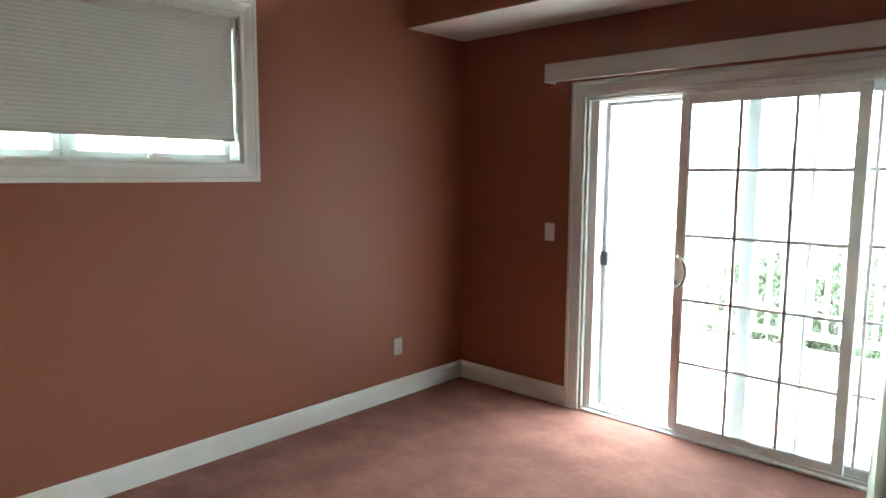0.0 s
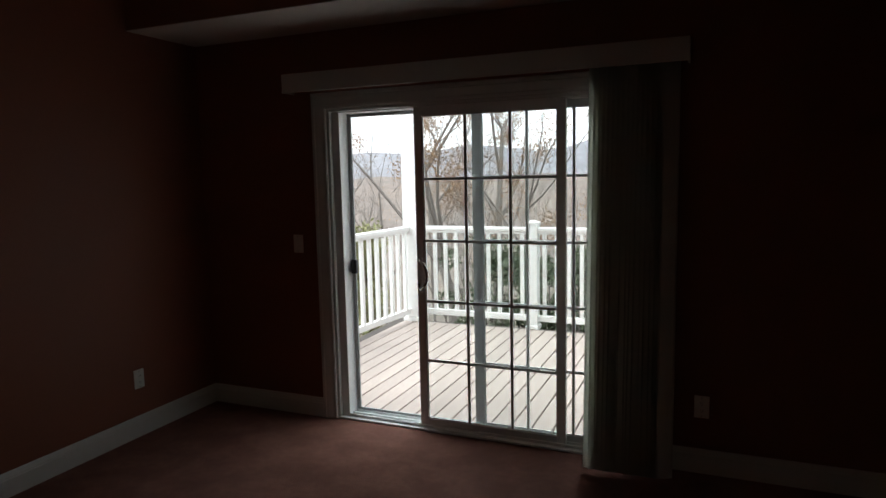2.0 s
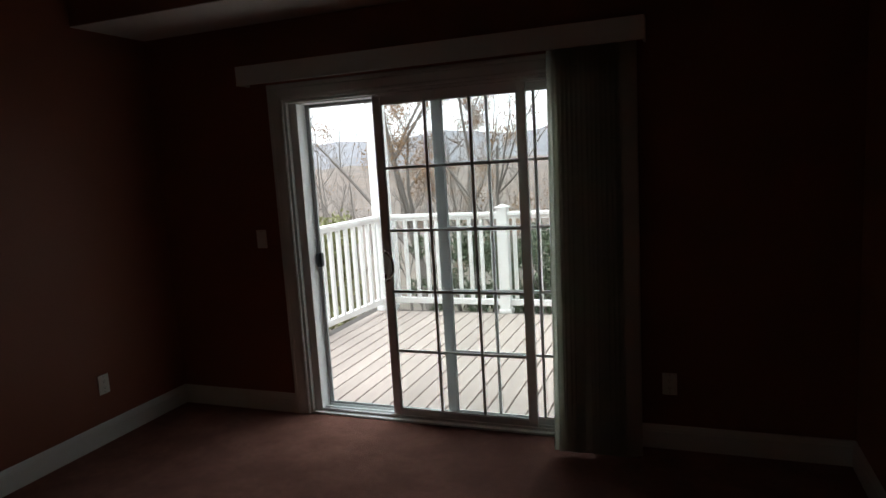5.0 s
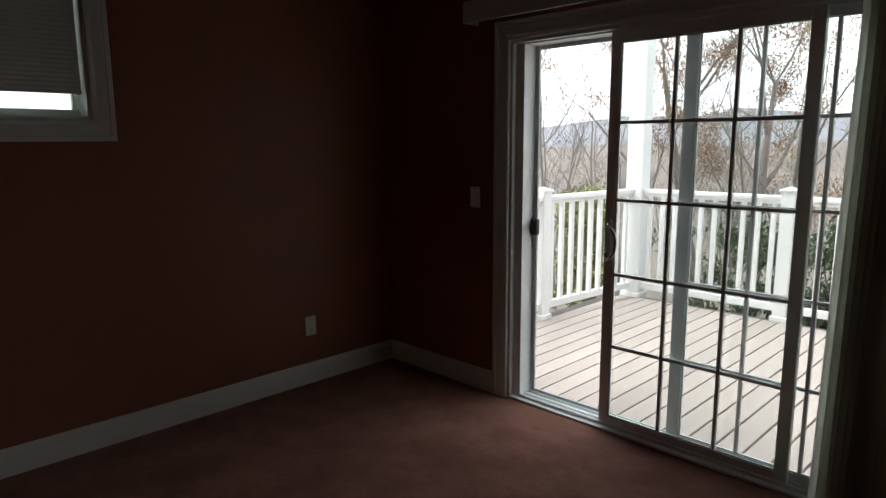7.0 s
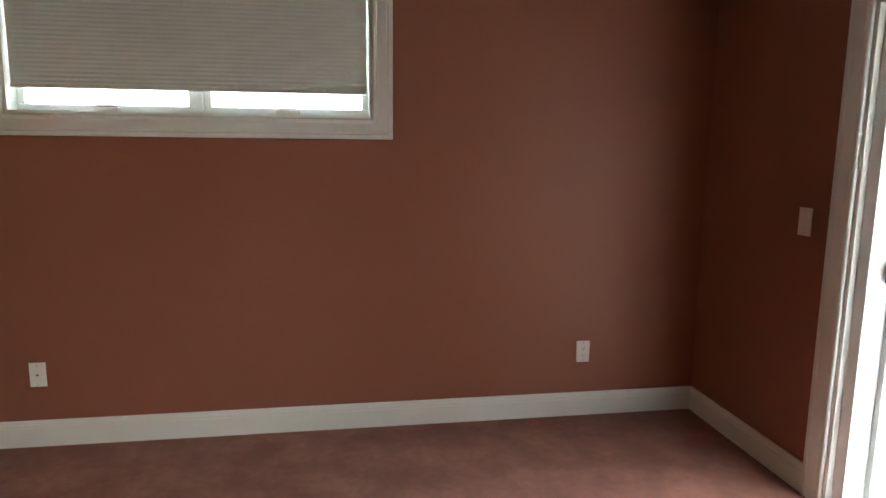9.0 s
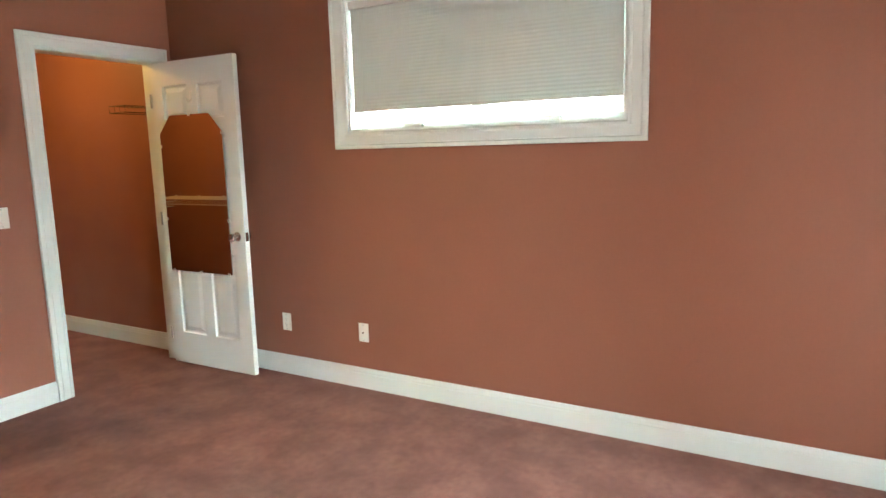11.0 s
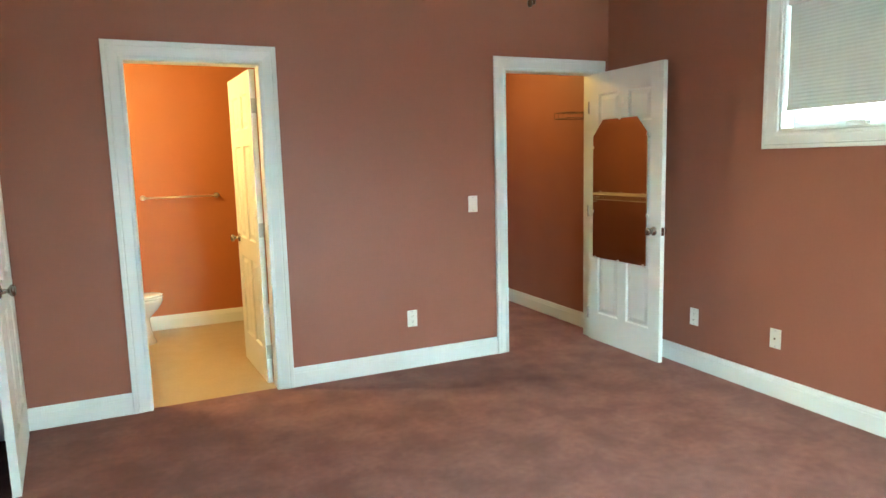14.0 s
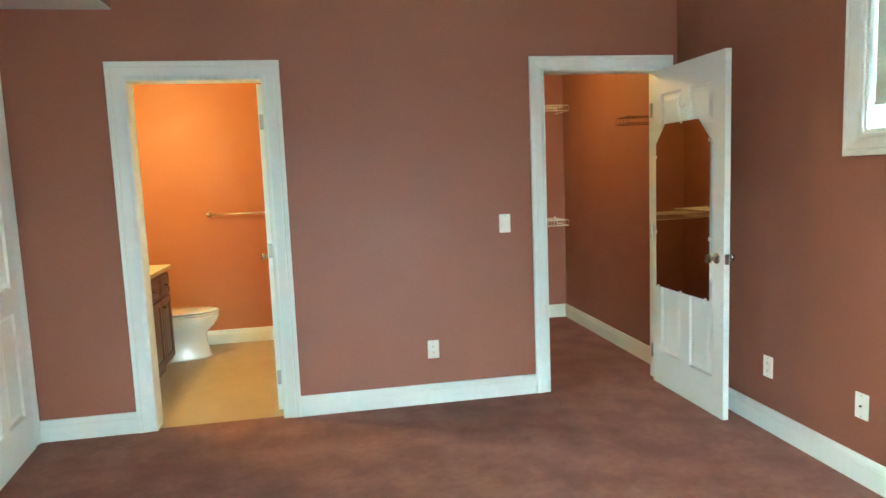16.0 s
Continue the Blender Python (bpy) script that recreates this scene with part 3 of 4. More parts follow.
for k in range(count):
    x = 2.650 + (3.000 - 2.650) * k / (count - 1)
    if slat_mesh is None:
        bm = bmesh.new()
        cols = []
        for z in (0.018, 0.6, 1.3, 2.115):
            cols.append([bm.verts.new((0.006 * (1 - (2 * j / 6 - 1) ** 2), -0.044 + 0.088 * j / 6, z)) for j in range(7)])
        for p, q in zip(cols, cols[1:]):
            for j in range(6):
                bm.faces.new((p[j], p[j + 1], q[j + 1], q[j]))
        bmesh.ops.solidify(bm, geom=list(bm.faces), thickness=0.0012)
        ob = part("slat", bm, BLINDM, blinds, "", True)
        slat_mesh = ob.data
    else:
        ob = new("slat", slat_mesh)
        ob.parent = blinds
    ob.matrix_basis = pose(x, N - 0.066, 2.115, -3.4 + random.uniform(-0.25, 0.25), random.uniform(-0.2, 0.2), 0) @ pose(0, 0, -2.115, 0, 0, -66 + 4 * math.sin(k * 0.9) + random.uniform(-3, 3))

# ---- the high window ----
win = setting(new("window_1"), "white framed high casement window with lowered shade", "window")
ya, yb, za, zb = WIN
for a, b, ac in (((0, ya, za), (0, ya, zb), (0, -1, 0)), ((0, yb, za), (0, yb, zb), (0, 1, 0)), ((0, ya, za), (0, yb, za), (0, 0, -1)), ((0, ya, zb), (0, yb, zb), (0, 0, 1))):
    part("casing", moulding(bmesh.new(), CASING, a, b, ac, (1, 0, 0), 1, 1, 1.0), TRIM, win)
t = 0.014
for a, b in (((ya, za), (ya + t, zb)), ((yb - t, za), (yb, zb)), ((ya + t, za), (yb - t, za + t)), ((ya + t, zb - t), (yb - t, zb))):
    part("jamb", boxed((0.001, a[0], a[1]), (-0.160, b[0], b[1]), 0.001), TRIM, win)
ymid = (ya + yb) / 2
part("mullion", boxed((-0.150, ymid - 0.018, za + t), (-0.085, ymid + 0.018, zb - t), 0.003), TRIM, win)
for a, b in ((ya + t, ymid - 0.019), (ymid + 0.019, yb - t)):
    root = part("sash_rail", boxed((-0.135, a, za + t), (-0.098, b, za + t + 0.034), 0.004), TRIM, win)
    part("sash_rail", boxed((-0.135, a, zb - t - 0.034), (-0.098, b, zb - t), 0.004), TRIM, root)
    part("sash_stile", boxed((-0.135, a, za + t + 0.034), (-0.098, a + 0.032, zb - t - 0.034), 0.004), TRIM, root)
    part("sash_stile", boxed((-0.135, b - 0.032, za + t + 0.034), (-0.098, b, zb - t - 0.034), 0.004), TRIM, root)
    pane = part("pane", boxed((-0.120, a + 0.028, za + t + 0.030), (-0.116, b - 0.028, zb - t - 0.030)), GLASS, root)
    crank = boxed((-0.092, (a + b) / 2 - 0.055, za + t), (-0.062, (a + b) / 2 + 0.055, za + t + 0.022), 0.006)
    tube(crank, [(-0.072, (a + b) / 2 - 0.04, za + t + 0.026), (-0.066, (a + b) / 2 + 0.04, za + t + 0.030)], [0.008, 0.005])
    part("crank", crank, VALM, root, "folded window crank handle")
cs = thing("cellular_shade", "pale grey pleated cellular shade lowered over the window", "window shade")
part("headrail", boxed((-0.058, ya + t + 0.004, zb - t - 0.045), (-0.012, yb - t - 0.004, zb - t), 0.003), VALM, cs)
bm = bmesh.new()
zlo, zhi, pitch = 1.672, zb - t - 0.045, 0.0195
rows = int((zhi - zlo) / pitch)
loops = []
for k in range(rows * 2 + 1):
    z = zlo + (zhi - zlo) * k / (rows * 2)
    xf = -0.0248 if k % 2 else -0.0262
    xb = -0.050 if k % 2 else -0.047
    loops.append([bm.verts.new(p) for p in ((xf, ya + t + 0.012, z), (xf, yb - t - 0.012, z), (xb, yb - t - 0.012, z), (xb, ya + t + 0.012, z))])
for p, q in zip(loops, loops[1:]):
    for k in range(4):
        bm.faces.new((p[k], p[(k + 1) % 4], q[(k + 1) % 4], q[k]))
part("pleated_cloth", bm, SHADE, cs)
part("bottom_rail", boxed((-0.052, ya + t + 0.010, 1.658), (-0.020, yb - t - 0.010, 1.672), 0.003), VALM, cs)


# ---- switches and outlets ----
def plate(name, place, out, label, kind):
    root = thing(name, label, {"switch": "light switch", "outlet": "electrical outlet", "jack": "wall plate"}[kind], place, "wall plates")
    root.matrix_world = Matrix.Translation(place) @ Matrix.Rotation(math.atan2(out[1], out[0]), 4, "Z")
    part("cover_plate", boxed((0.0, -0.036, -0.058), (0.006, 0.036, 0.058), 0.0025), PLATE, root)
    if kind == "switch":
        part("rocker", boxed((0.006, -0.017, -0.034), (0.010, 0.017, 0.034), 0.002), PLATE, root)
    elif kind == "outlet":
        face = part("receptacle", boxed((0.006, -0.0165, -0.0335), (0.0085, 0.0165, 0.0335), 0.0012), PLATE, root)
        for z in (-0.019, 0.019):
            bm = bmesh.new()
            for y in (-0.006, 0.006):
                box(bm, (0.0083, y - 0.001, z - 0.003), (0.0089, y + 0.001, z + 0.006))
            box(bm, (0.0083, -0.002, z - 0.010), (0.0089, 0.002, z - 0.006))
            part("slots", bm, SLOT, face)
    else:
        part("jack", tube(bmesh.new(), [(0.005, 0, 0), (0.013, 0, 0)], 0.0048, 10), NICKEL, root, "small threaded cable socket")
    for z in (-0.047, 0.047):
        part("screw", boxed((0.006, -0.003, z - 0.003), (0.0075, 0.003, z + 0.003), 0.0008), STEEL, root)
    return root


plate("outlet", (0, 0.925, 0.350), (1, 0), "white rectangular outlet on terracotta wall beside the closet door", "outlet")
plate("cable_socket", (0, 1.545, 0.350), (1, 0), "white cable socket plate on terracotta wall under the window", "jack")
plate("outlet", (0, 4.210, 0.352), (1, 0), "white duplex outlet on terracotta wall near the sliding door", "outlet")
plate("outlet", (1.672, 0, 0.350), (0, 1), "white duplex outlet on terracotta wall between doorways", "outlet")
plate("outlet", (3.17, N, 0.348), (0, -1), "white duplex outlet beside the stacked blinds", "outlet")
plate("light_switch", (1.183, 0, 1.122), (0, 1), "white rocker light switch beside the closet casing", "switch")
plate("light_switch", (0.757, N, 1.128), (0, -1), "white rocker light switch beside the sliding door", "switch")

# ---- the ceiling fan's canopy with its pull chains ----
fan = thing("ceiling_fixture", "bronze ceiling fixture with two hanging pull chains", "ceiling light", (1.885, 1.91, H))
bm = bmesh.new()
lathe(bm, [(0.075, 0.0), (0.072, -0.03), (0.05, -0.05), (0.015, -0.06), (0.014, -0.14), (0.09, -0.155), (0.10, -0.20), (0.085, -0.24), (0.04, -0.26)])
part("canopy", bm, BRASS, fan, "", True)
for dx, dy, drop, r in ((0.016, 0.012, 0.754, 0.010), (-0.014, -0.01, 0.738, 0.008)):
    bm = bmesh.new()
    z = -0.25
    while z > -drop + 0.04:
        bmesh.ops.create_icosphere(bm, subdivisions=1, radius=0.0024, matrix=Matrix.Translation((dx, dy, z)))
        z -= 0.0055
    ch = part("pull_chain", bm, BRASS, fan, "fine beaded pull chain")
    fob = bmesh.new()
    lathe(fob, [(0.002, 0.045), (0.005, 0.04), (0.004, 0.032), (r, 0.02), (r, 0.008), (0.006, 0.0)], Matrix.Translation((dx, dy, -drop)), 12)
    part("fob", fob, BRASS, ch, "turned dark bronze fob", True)


# ---- closet ----
def wire_shelf(a, b, wallward, z, depth, label, lip=0.050, pitch=0.028, wire=WIRE):
    """A ventilated wire shelf from a to b (plan points along the wall), with a hanging lip at its front."""
    root = thing("wire_shelf", label, "wire shelf", group="closet shelves")
    a, b, w = Vector((*a, z)), Vector((*b, z)), Vector((*wallward, 0))
    d = (b - a).normalized()
    front = -w * depth
    for off, dz in ((0.0, 0.0), (0.5, -0.004), (1.0, 0.0), (1.0, -lip)):
        part("rod", tube(bmesh.new(), [a + front * off + Vector((0, 0, dz)), b + front * off + Vector((0, 0, dz))], 0.0032, 6), wire, root)
    bm = bmesh.new()
    n = int((b - a).length / pitch)
    for k in range(n + 1):
        p = a + d * ((b - a).length * k / n)
        tube(bm, [p, p + front, p + front + Vector((0, 0, -lip))], 0.0018, 5)
    tagged(part("cross_wires", bm, wire, root), kind="stuff")
    for e in (a, b):
        end = tube(bmesh.new(), [e + front + Vector((0, 0, -lip)), e + Vector((0, 0, -lip)), e], 0.0032, 6)
        part("end_rod", end, wire, root)
    for k in range(int((b - a).length / 0.35) + 1):
        p = a + d * (0.02 + 0.33 * k)
        c = bmesh.new()
        bmesh.ops.create_cube(c, size=0.016, matrix=Matrix.Translation(p + Vector((0, 0, 0.004)) + w * 0.002))
        part("wall_clip", c, wire, root)
    return root


wire_shelf((0.07, -2.075), (1.74, -2.075), (0, -1), 2.035, 0.32, "white wire closet shelf high on the back wall")
wire_shelf((0.085, -2.075), (1.74, -2.075), (0, -1), 0.985, 0.32, "white wire closet shelf low on the back wall")
# The dark metal here puts the shelf's shaded underside into its colour.
wire_shelf((0.006, -0.30), (0.006, -0.13), (-1, 0), 1.78, 0.28, "short wire shelf on the closet side wall, coloured dark for shade", 0.045, 0.05, BRASS)
wire_shelf((1.744, -1.72), (1.744, -0.20), (1, 0), 1.04, 0.32, "long wire closet shelf along the inner wall")
bulb = thing("closet_light", "small white globe ceiling light in the closet", "ceiling light", (0.85, -0.95, 2.44))
bm = bmesh.new()
lathe(bm, [(0.06, 0.0), (0.06, -0.02), (0.04, -0.035), (0.035, -0.06)])
part("lamp_holder", bm, PLATE, bulb, "", True)

# ---- bathroom ----
toilet = thing("toilet", "white ceramic toilet with closed lid on tan floor", "toilet", (3.60, -1.66, -0.004))


def egg(cx, z, front, back, half, n=24):
    """An egg-shaped ring: longer towards -x."""
    out = []
    for k in range(n):
        a = 2 * math.pi * k / n
        c, s = math.cos(a), math.sin(a)
        out.append((cx + (back * c if c > 0 else front * c), half * s * (1 - 0.12 * max(0, -c)), z))
    return out


bm = bmesh.new()
loft(bm, [egg(0.0, 0.0, 0.292, 0.22, 0.125), egg(0.0, 0.02, 0.292, 0.22, 0.125), egg(0.0, 0.04, 0.278, 0.21, 0.116), egg(0.0, 0.14, 0.256, 0.20, 0.108), egg(0.0, 0.205, 0.252, 0.20, 0.110), egg(0.0, 0.235, 0.275, 0.20, 0.132), egg(0.0, 0.275, 0.318, 0.21, 0.160), egg(0.0, 0.32, 0.350, 0.22, 0.178), egg(0.0, 0.352, 0.364, 0.22, 0.184), egg(0.0, 0.366, 0.364, 0.22, 0.184), egg(0.0, 0.372, 0.355, 0.21, 0.178)])
part("bowl", bm, CERAMIC, toilet, "", True)
bm = bmesh.new()
loft(bm, [egg(0.0, 0.374, 0.36, 0.19, 0.182), egg(0.0, 0.380, 0.368, 0.19, 0.188), egg(0.0, 0.388, 0.366, 0.19, 0.187), egg(0.0, 0.390, 0.345, 0.18, 0.17)])
part("seat", bm, CERAMIC, toilet, "", True)
bm = bmesh.new()
loft(bm, [egg(0.0, 0.395, 0.345, 0.19, 0.172), egg(0.0, 0.399, 0.362, 0.19, 0.184), egg(0.0, 0.402, 0.370, 0.19, 0.189), egg(0.0, 0.408, 0.366, 0.19, 0.186), egg(0.0, 0.414, 0.33, 0.17, 0.165)])
part("lid", bm, CERAMIC, toilet, "", True)
part("tank", boxed((0.195, -0.21, 0.37), (0.385, 0.21, 0.72), 0.025), CERAMIC, toilet)
part("tank_lid", boxed((0.185, -0.22, 0.722), (0.392, 0.22, 0.755), 0.010), CERAMIC, toilet)
part("flush_lever", tube(bmesh.new(), [(0.193, 0.15, 0.65), (0.175, 0.15, 0.65), (0.172, 0.09, 0.64)], [0.008, 0.007, 0.006]), NICKEL, toilet)
for y in (-0.095, 0.095):
    bm = bmesh.new()
    lathe(bm, [(0.016, 0.0), (0.016, 0.012), (0.008, 0.02)], Matrix.Translation((0.05, y * 1.18, 0.028)), 10)
    part("bolt_cap", bm, CERAMIC, toilet, "", True)

van = thing("bathroom_vanity", "dark cherry wood vanity cabinet with doors and drawers", "vanity cabinet", (0, 0, -0.004))
vx, vy0, vy1 = 3.55, -1.34, -0.18
part("cabinet_body", boxed((vx, vy0, 0.10), (E - 0.003, vy1, 0.805), 0.002), CHERRY, van)
part("toe_kick", boxed((vx + 0.06, vy0 + 0.01, 0.0), (E - 0.003, vy1, 0.10)), CHERRY, van)


def front_panel(name, a, b, c, d, knob):
    bm = bmesh.new()
    steps = [(0.0, 0.0), (0.0, 0.016), (0.004, 0.019), (0.045, 0.019), (0.052, 0.011), (0.060, 0.011), (0.075, 0.016)]
    if min(b - a, d - c) < 0.2:
        steps = [(0.0, 0.0), (0.0, 0.016), (0.004, 0.019), (0.022, 0.019), (0.026, 0.014), (0.032, 0.017)]
    loops = [[bm.verts.new(p) for p in ((vx - k, a + i, c + i), (vx - k, b - i, c + i), (vx - k, b - i, d - i), (vx - k, a + i, d - i))] for i, k in steps]
    bm.faces.new(loops[0][::-1])
    bm.faces.new(loops[-1])
    for p, q in zip(loops, loops[1:]):
        for k in range(4):
            bm.faces.new((p[k], p[(k + 1) % 4], q[(k + 1) % 4], q[k]))
    ob = part(name, bm, CHERRY, van)
    kb = bmesh.new()
    lathe(kb, [(0.006, 0.0), (0.005, 0.012), (0.014, 0.018), (0.013, 0.026), (0.006, 0.029)], Matrix.Translation((vx - 0.018, *knob)) @ Matrix.Rotation(radians(-90), 4, "Y"), 12)
    part("knob", kb, NICKEL, ob, "", True)


for a, b in ((-1.33, -1.06), (-1.05, -0.63), (-0.62, -0.20)):
    front_panel("drawer", a, b, 0.625, 0.785, ((a + b) / 2, 0.705))
for a, b, k in ((-1.33, -1.06, -1.09), (-1.05, -0.63, -0.66), (-0.62, -0.20, -0.59)):
    front_panel("cabinet_door", a, b, 0.125, 0.610, (k, 0.55))
ct = thing("vanity_counter", "cream cultured marble counter on the vanity", "countertop", (0, 0, -0.004))
part("countertop", boxed((vx - 0.035, vy0 - 0.02, 0.8052), (E - 0.003, vy1 + 0.01, 0.84), 0.006), COUNTER, ct)
part("backsplash", boxed((E - 0.025, vy0 - 0.02, 0.8405), (E - 0.003, vy1 + 0.01, 0.93), 0.004), COUNTER, ct)
vl = thing("vanity_light", "wall light with frosted shades above the vanity", "wall light", (E, -0.62, 2.10))
part("backplate", boxed((-0.025, -0.25, -0.05), (-0.001, 0.25, 0.05), 0.006), NICKEL, vl)
for y in (-0.17, 0.17):
    bm = bmesh.new()
    lathe(bm, [(0.03, 0.05), (0.045, 0.02), (0.06, -0.06), (0.058, -0.06), (0.04, 0.02)], Matrix.Translation((-0.10, y, 0.0)), 16)
    tube(bm, [(-0.02, y, 0.03), (-0.10, y, 0.05)], 0.008)
    part("shade", bm, PORCELAIN_SHADE, vl, "", True)
tb = thing("towel_bar", "satin nickel towel bar on the bathroom wall", "towel bar", (0, -2.08, 1.178))
part("bar", tube(bmesh.new(), [(2.70, 0.065, 0), (3.335, 0.065, 0)], 0.008), BARMETAL, tb, "", True)
for x in (2.72, 3.325):
    bm = bmesh.new()
    lathe(bm, [(0.024, 0.0), (0.024, 0.008), (0.012, 0.014), (0.011, 0.055), (0.016, 0.060), (0.016, 0.074), (0.008, 0.078)], Matrix.Translation((x, 0, 0)) @ Matrix.Rotation(radians(-90), 4, "X"), 14)
    part("post", bm, BARMETAL, tb, "", True)


# ---- outside: deck and railing ----
DZ = -0.144
RX, RY = -0.17, 8.15
deck = setting(new("deck"), "weathered tan composite deck outside the sliding door", "deck")
# One solid sheet, coloured dark for the shade in board gaps and below the rail.
part("deck_joists", boxed((RX - 0.12, N + 0.17, DZ - 0.40), (4.94, RY + 0.12, DZ - 0.032)), UNDERSHADE, deck, "dark sheet standing in for shade under the boards")


def rail_post(x, y, h, s, label):
    p = thing("railing_post", label, "railing post", (x, y, DZ), "deck railing")
    part("shaft", boxed((-s, -s, -0.032), (s, s, h), 0.006), RAILWHITE, p)
    part("base_trim", boxed((-s - 0.014, -s - 0.014, 0.002), (s + 0.014, s + 0.014, 0.045), 0.005), RAILWHITE, p)
    if h < 2:
        bm = bmesh.new()
        box(bm, (-s - 0.014, -s - 0.014, h), (s + 0.014, s + 0.014, h + 0.02), 0.004)
        k = [bm.verts.new(q) for q in ((-s, -s, h + 0.02), (s, -s, h + 0.02), (s, s, h + 0.02), (-s, s, h + 0.02))]
        top = bm.verts.new((0, 0, h + 0.045))
        for i in range(4):
            bm.faces.new((k[i], k[(i + 1) % 4], top))
        part("cap", bm, RAILWHITE, p)
    return p


COL = 0.085
rail_post(RX + 0.15, RY, 3.1, COL, "tall white square porch column at the deck corner")
for x in (1.41, 2.99, 4.80):
    rail_post(x, RY, 1.145, 0.058, "white vinyl railing post with a pyramid cap")
rail_post(RX, 6.75, 1.145, 0.058, "white vinyl railing post with a pyramid cap")
BAL = None


def rail_run(a, b):
    global BAL
    a, b = Vector((*a, DZ)), Vector((*b, DZ))
    d = (b - a).normalized()
    turn = Matrix.Translation(a) @ Matrix.Rotation(math.atan2(d.y, d.x), 4, "Z")
    length = (b - a).length
    root = thing("deck_railing", "white vinyl railing with slender square balusters", "railing", group="deck railing")
    root.matrix_world = turn
    bm = boxed((0, -0.045, 1.065), (length, 0.045, 1.107), 0.010)
    box(bm, (0, -0.025, 1.035), (length, 0.025, 1.0645), 0.003)
    part("top_rail", bm, RAILWHITE, root)
    part("bottom_rail", boxed((0, -0.025, 0.085), (length, 0.025, 0.150), 0.006), RAILWHITE, root)
    n = max(2, round(length / 0.135))
    for k in range(n):
        if BAL is None:
            ob = part("baluster", boxed((-0.019, -0.019, 0.150), (0.019, 0.019, 1.036), 0.003), RAILWHITE, root)
            BAL = ob.data
        else:
            ob = new("baluster", BAL)
            ob.parent = root
        ob.location = (length * (k + 0.5) / n, 0, 0)


rail_run((RX + 0.15 + COL, RY), (1.352, RY))
rail_run((1.468, RY), (2.932, RY))
rail_run((3.048, RY), (4.742, RY))
rail_run((RX, 6.808), (RX + 0.12, RY - COL))
rail_run((RX, N + 0.17), (RX, 6.692))

# Unseen wall, added to cut eastern sky light on the west room wall.
sky_blocker = wall("wall_house_wing", "x", 4.95, 5.15, N + 0.20, 10.5, -2.2, 5.4, [], BLOCKER, "unseen plain grey wall added to block sky light beside the deck")
# ---- outside: land, trees, shrubs ----
bm = bmesh.new()
xs = [-2600, -1500, -900, -500, -300, -200, -170, -150, -132, -116, -100, -86, -74, -62, -51, -40, -28, -18, -10, -4, 2, 8, 16, 26, 40, 55, 75, 100, 140, 200, 300, 500, 900, 1500, 2600]
ys = [-2600, -900, -300, -100, -40, -12, -3, 3, 6, 9, 13, 18, 25, 34, 46, 62, 82, 105, 135, 170, 210, 250, 300, 360, 430, 520, 700, 1000, 1600, 2600]


def height(x, y):
    d = max(0.0, y - 6)
    z = -1.7 - 0.10 * d if d < 60 else -7.7 - 0.18 * (d - 60) if d < 110 else -16.7
    if y > 120:
        k = min(1.0, (y - 120) / 260)
        z += (33 + 5 * math.sin(x / 90 + 1.3) + 3 * math.sin(x / 37) + 2.2 * math.sin(x / 11 + 0.7) + 1.2 * math.sin(x / 5.3)) * k * k * (3 - 2 * k)
    if y > 430:
        z -= 6 * min(1, (y - 430) / 600)
    if y < 6:
        z = -1.7 + 0.02 * (6 - max(y, -40))
    return z + 0.25 * noise.noise((x * 0.11, y * 0.11, 0))


grid = [[bm.verts.new((x, y, height(x, y))) for y in ys] for x in xs]
for i in range(len(xs) - 1):
    for j in range(len(ys) - 1):
        q = bm.faces.new((grid[i][j], grid[i + 1][j], grid[i + 1][j + 1], grid[i][j + 1]))
        q.smooth = True
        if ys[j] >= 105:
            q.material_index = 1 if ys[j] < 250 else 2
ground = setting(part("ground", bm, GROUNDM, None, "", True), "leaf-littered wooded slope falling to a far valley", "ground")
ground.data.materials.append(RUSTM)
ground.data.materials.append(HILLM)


def limb(bm, p, d, length, r, level, rng, tips):
    """A crooked tapered limb that forks."""
    pts, rad = [p.copy()], [r]
    n = 5 if level < 2 else 3
    for k in range(n):
        d = (d + Vector((rng.uniform(-1, 1), rng.uniform(-1, 1), rng.uniform(-0.4, 0.8))) * (0.10 + 0.07 * level)).normalized()
        p = p + d * length / n
        pts.append(p.copy())
        rad.append(r * (1 - 0.72 * (k + 1) / n))
    tube(bm, pts, rad, 7 if level == 0 else 5 if level == 1 else 3, False)
    if level >= 4:
        tips.append((pts[-1], pts[-2]))
        return
    for k in range((6, 4, 3, 3)[level]):
        i = rng.randint(2 if level == 0 else 1, n)
        a = rng.uniform(0, 2 * math.pi)
        side = Vector((math.cos(a), math.sin(a), rng.uniform(0.25, 1.0))).normalized()
        limb(bm, pts[i], (d * 0.55 + side * 0.75).normalized(), length * rng.uniform(0.42, 0.66), max(0.004, rad[i] * 0.62), level + 1, rng, tips)


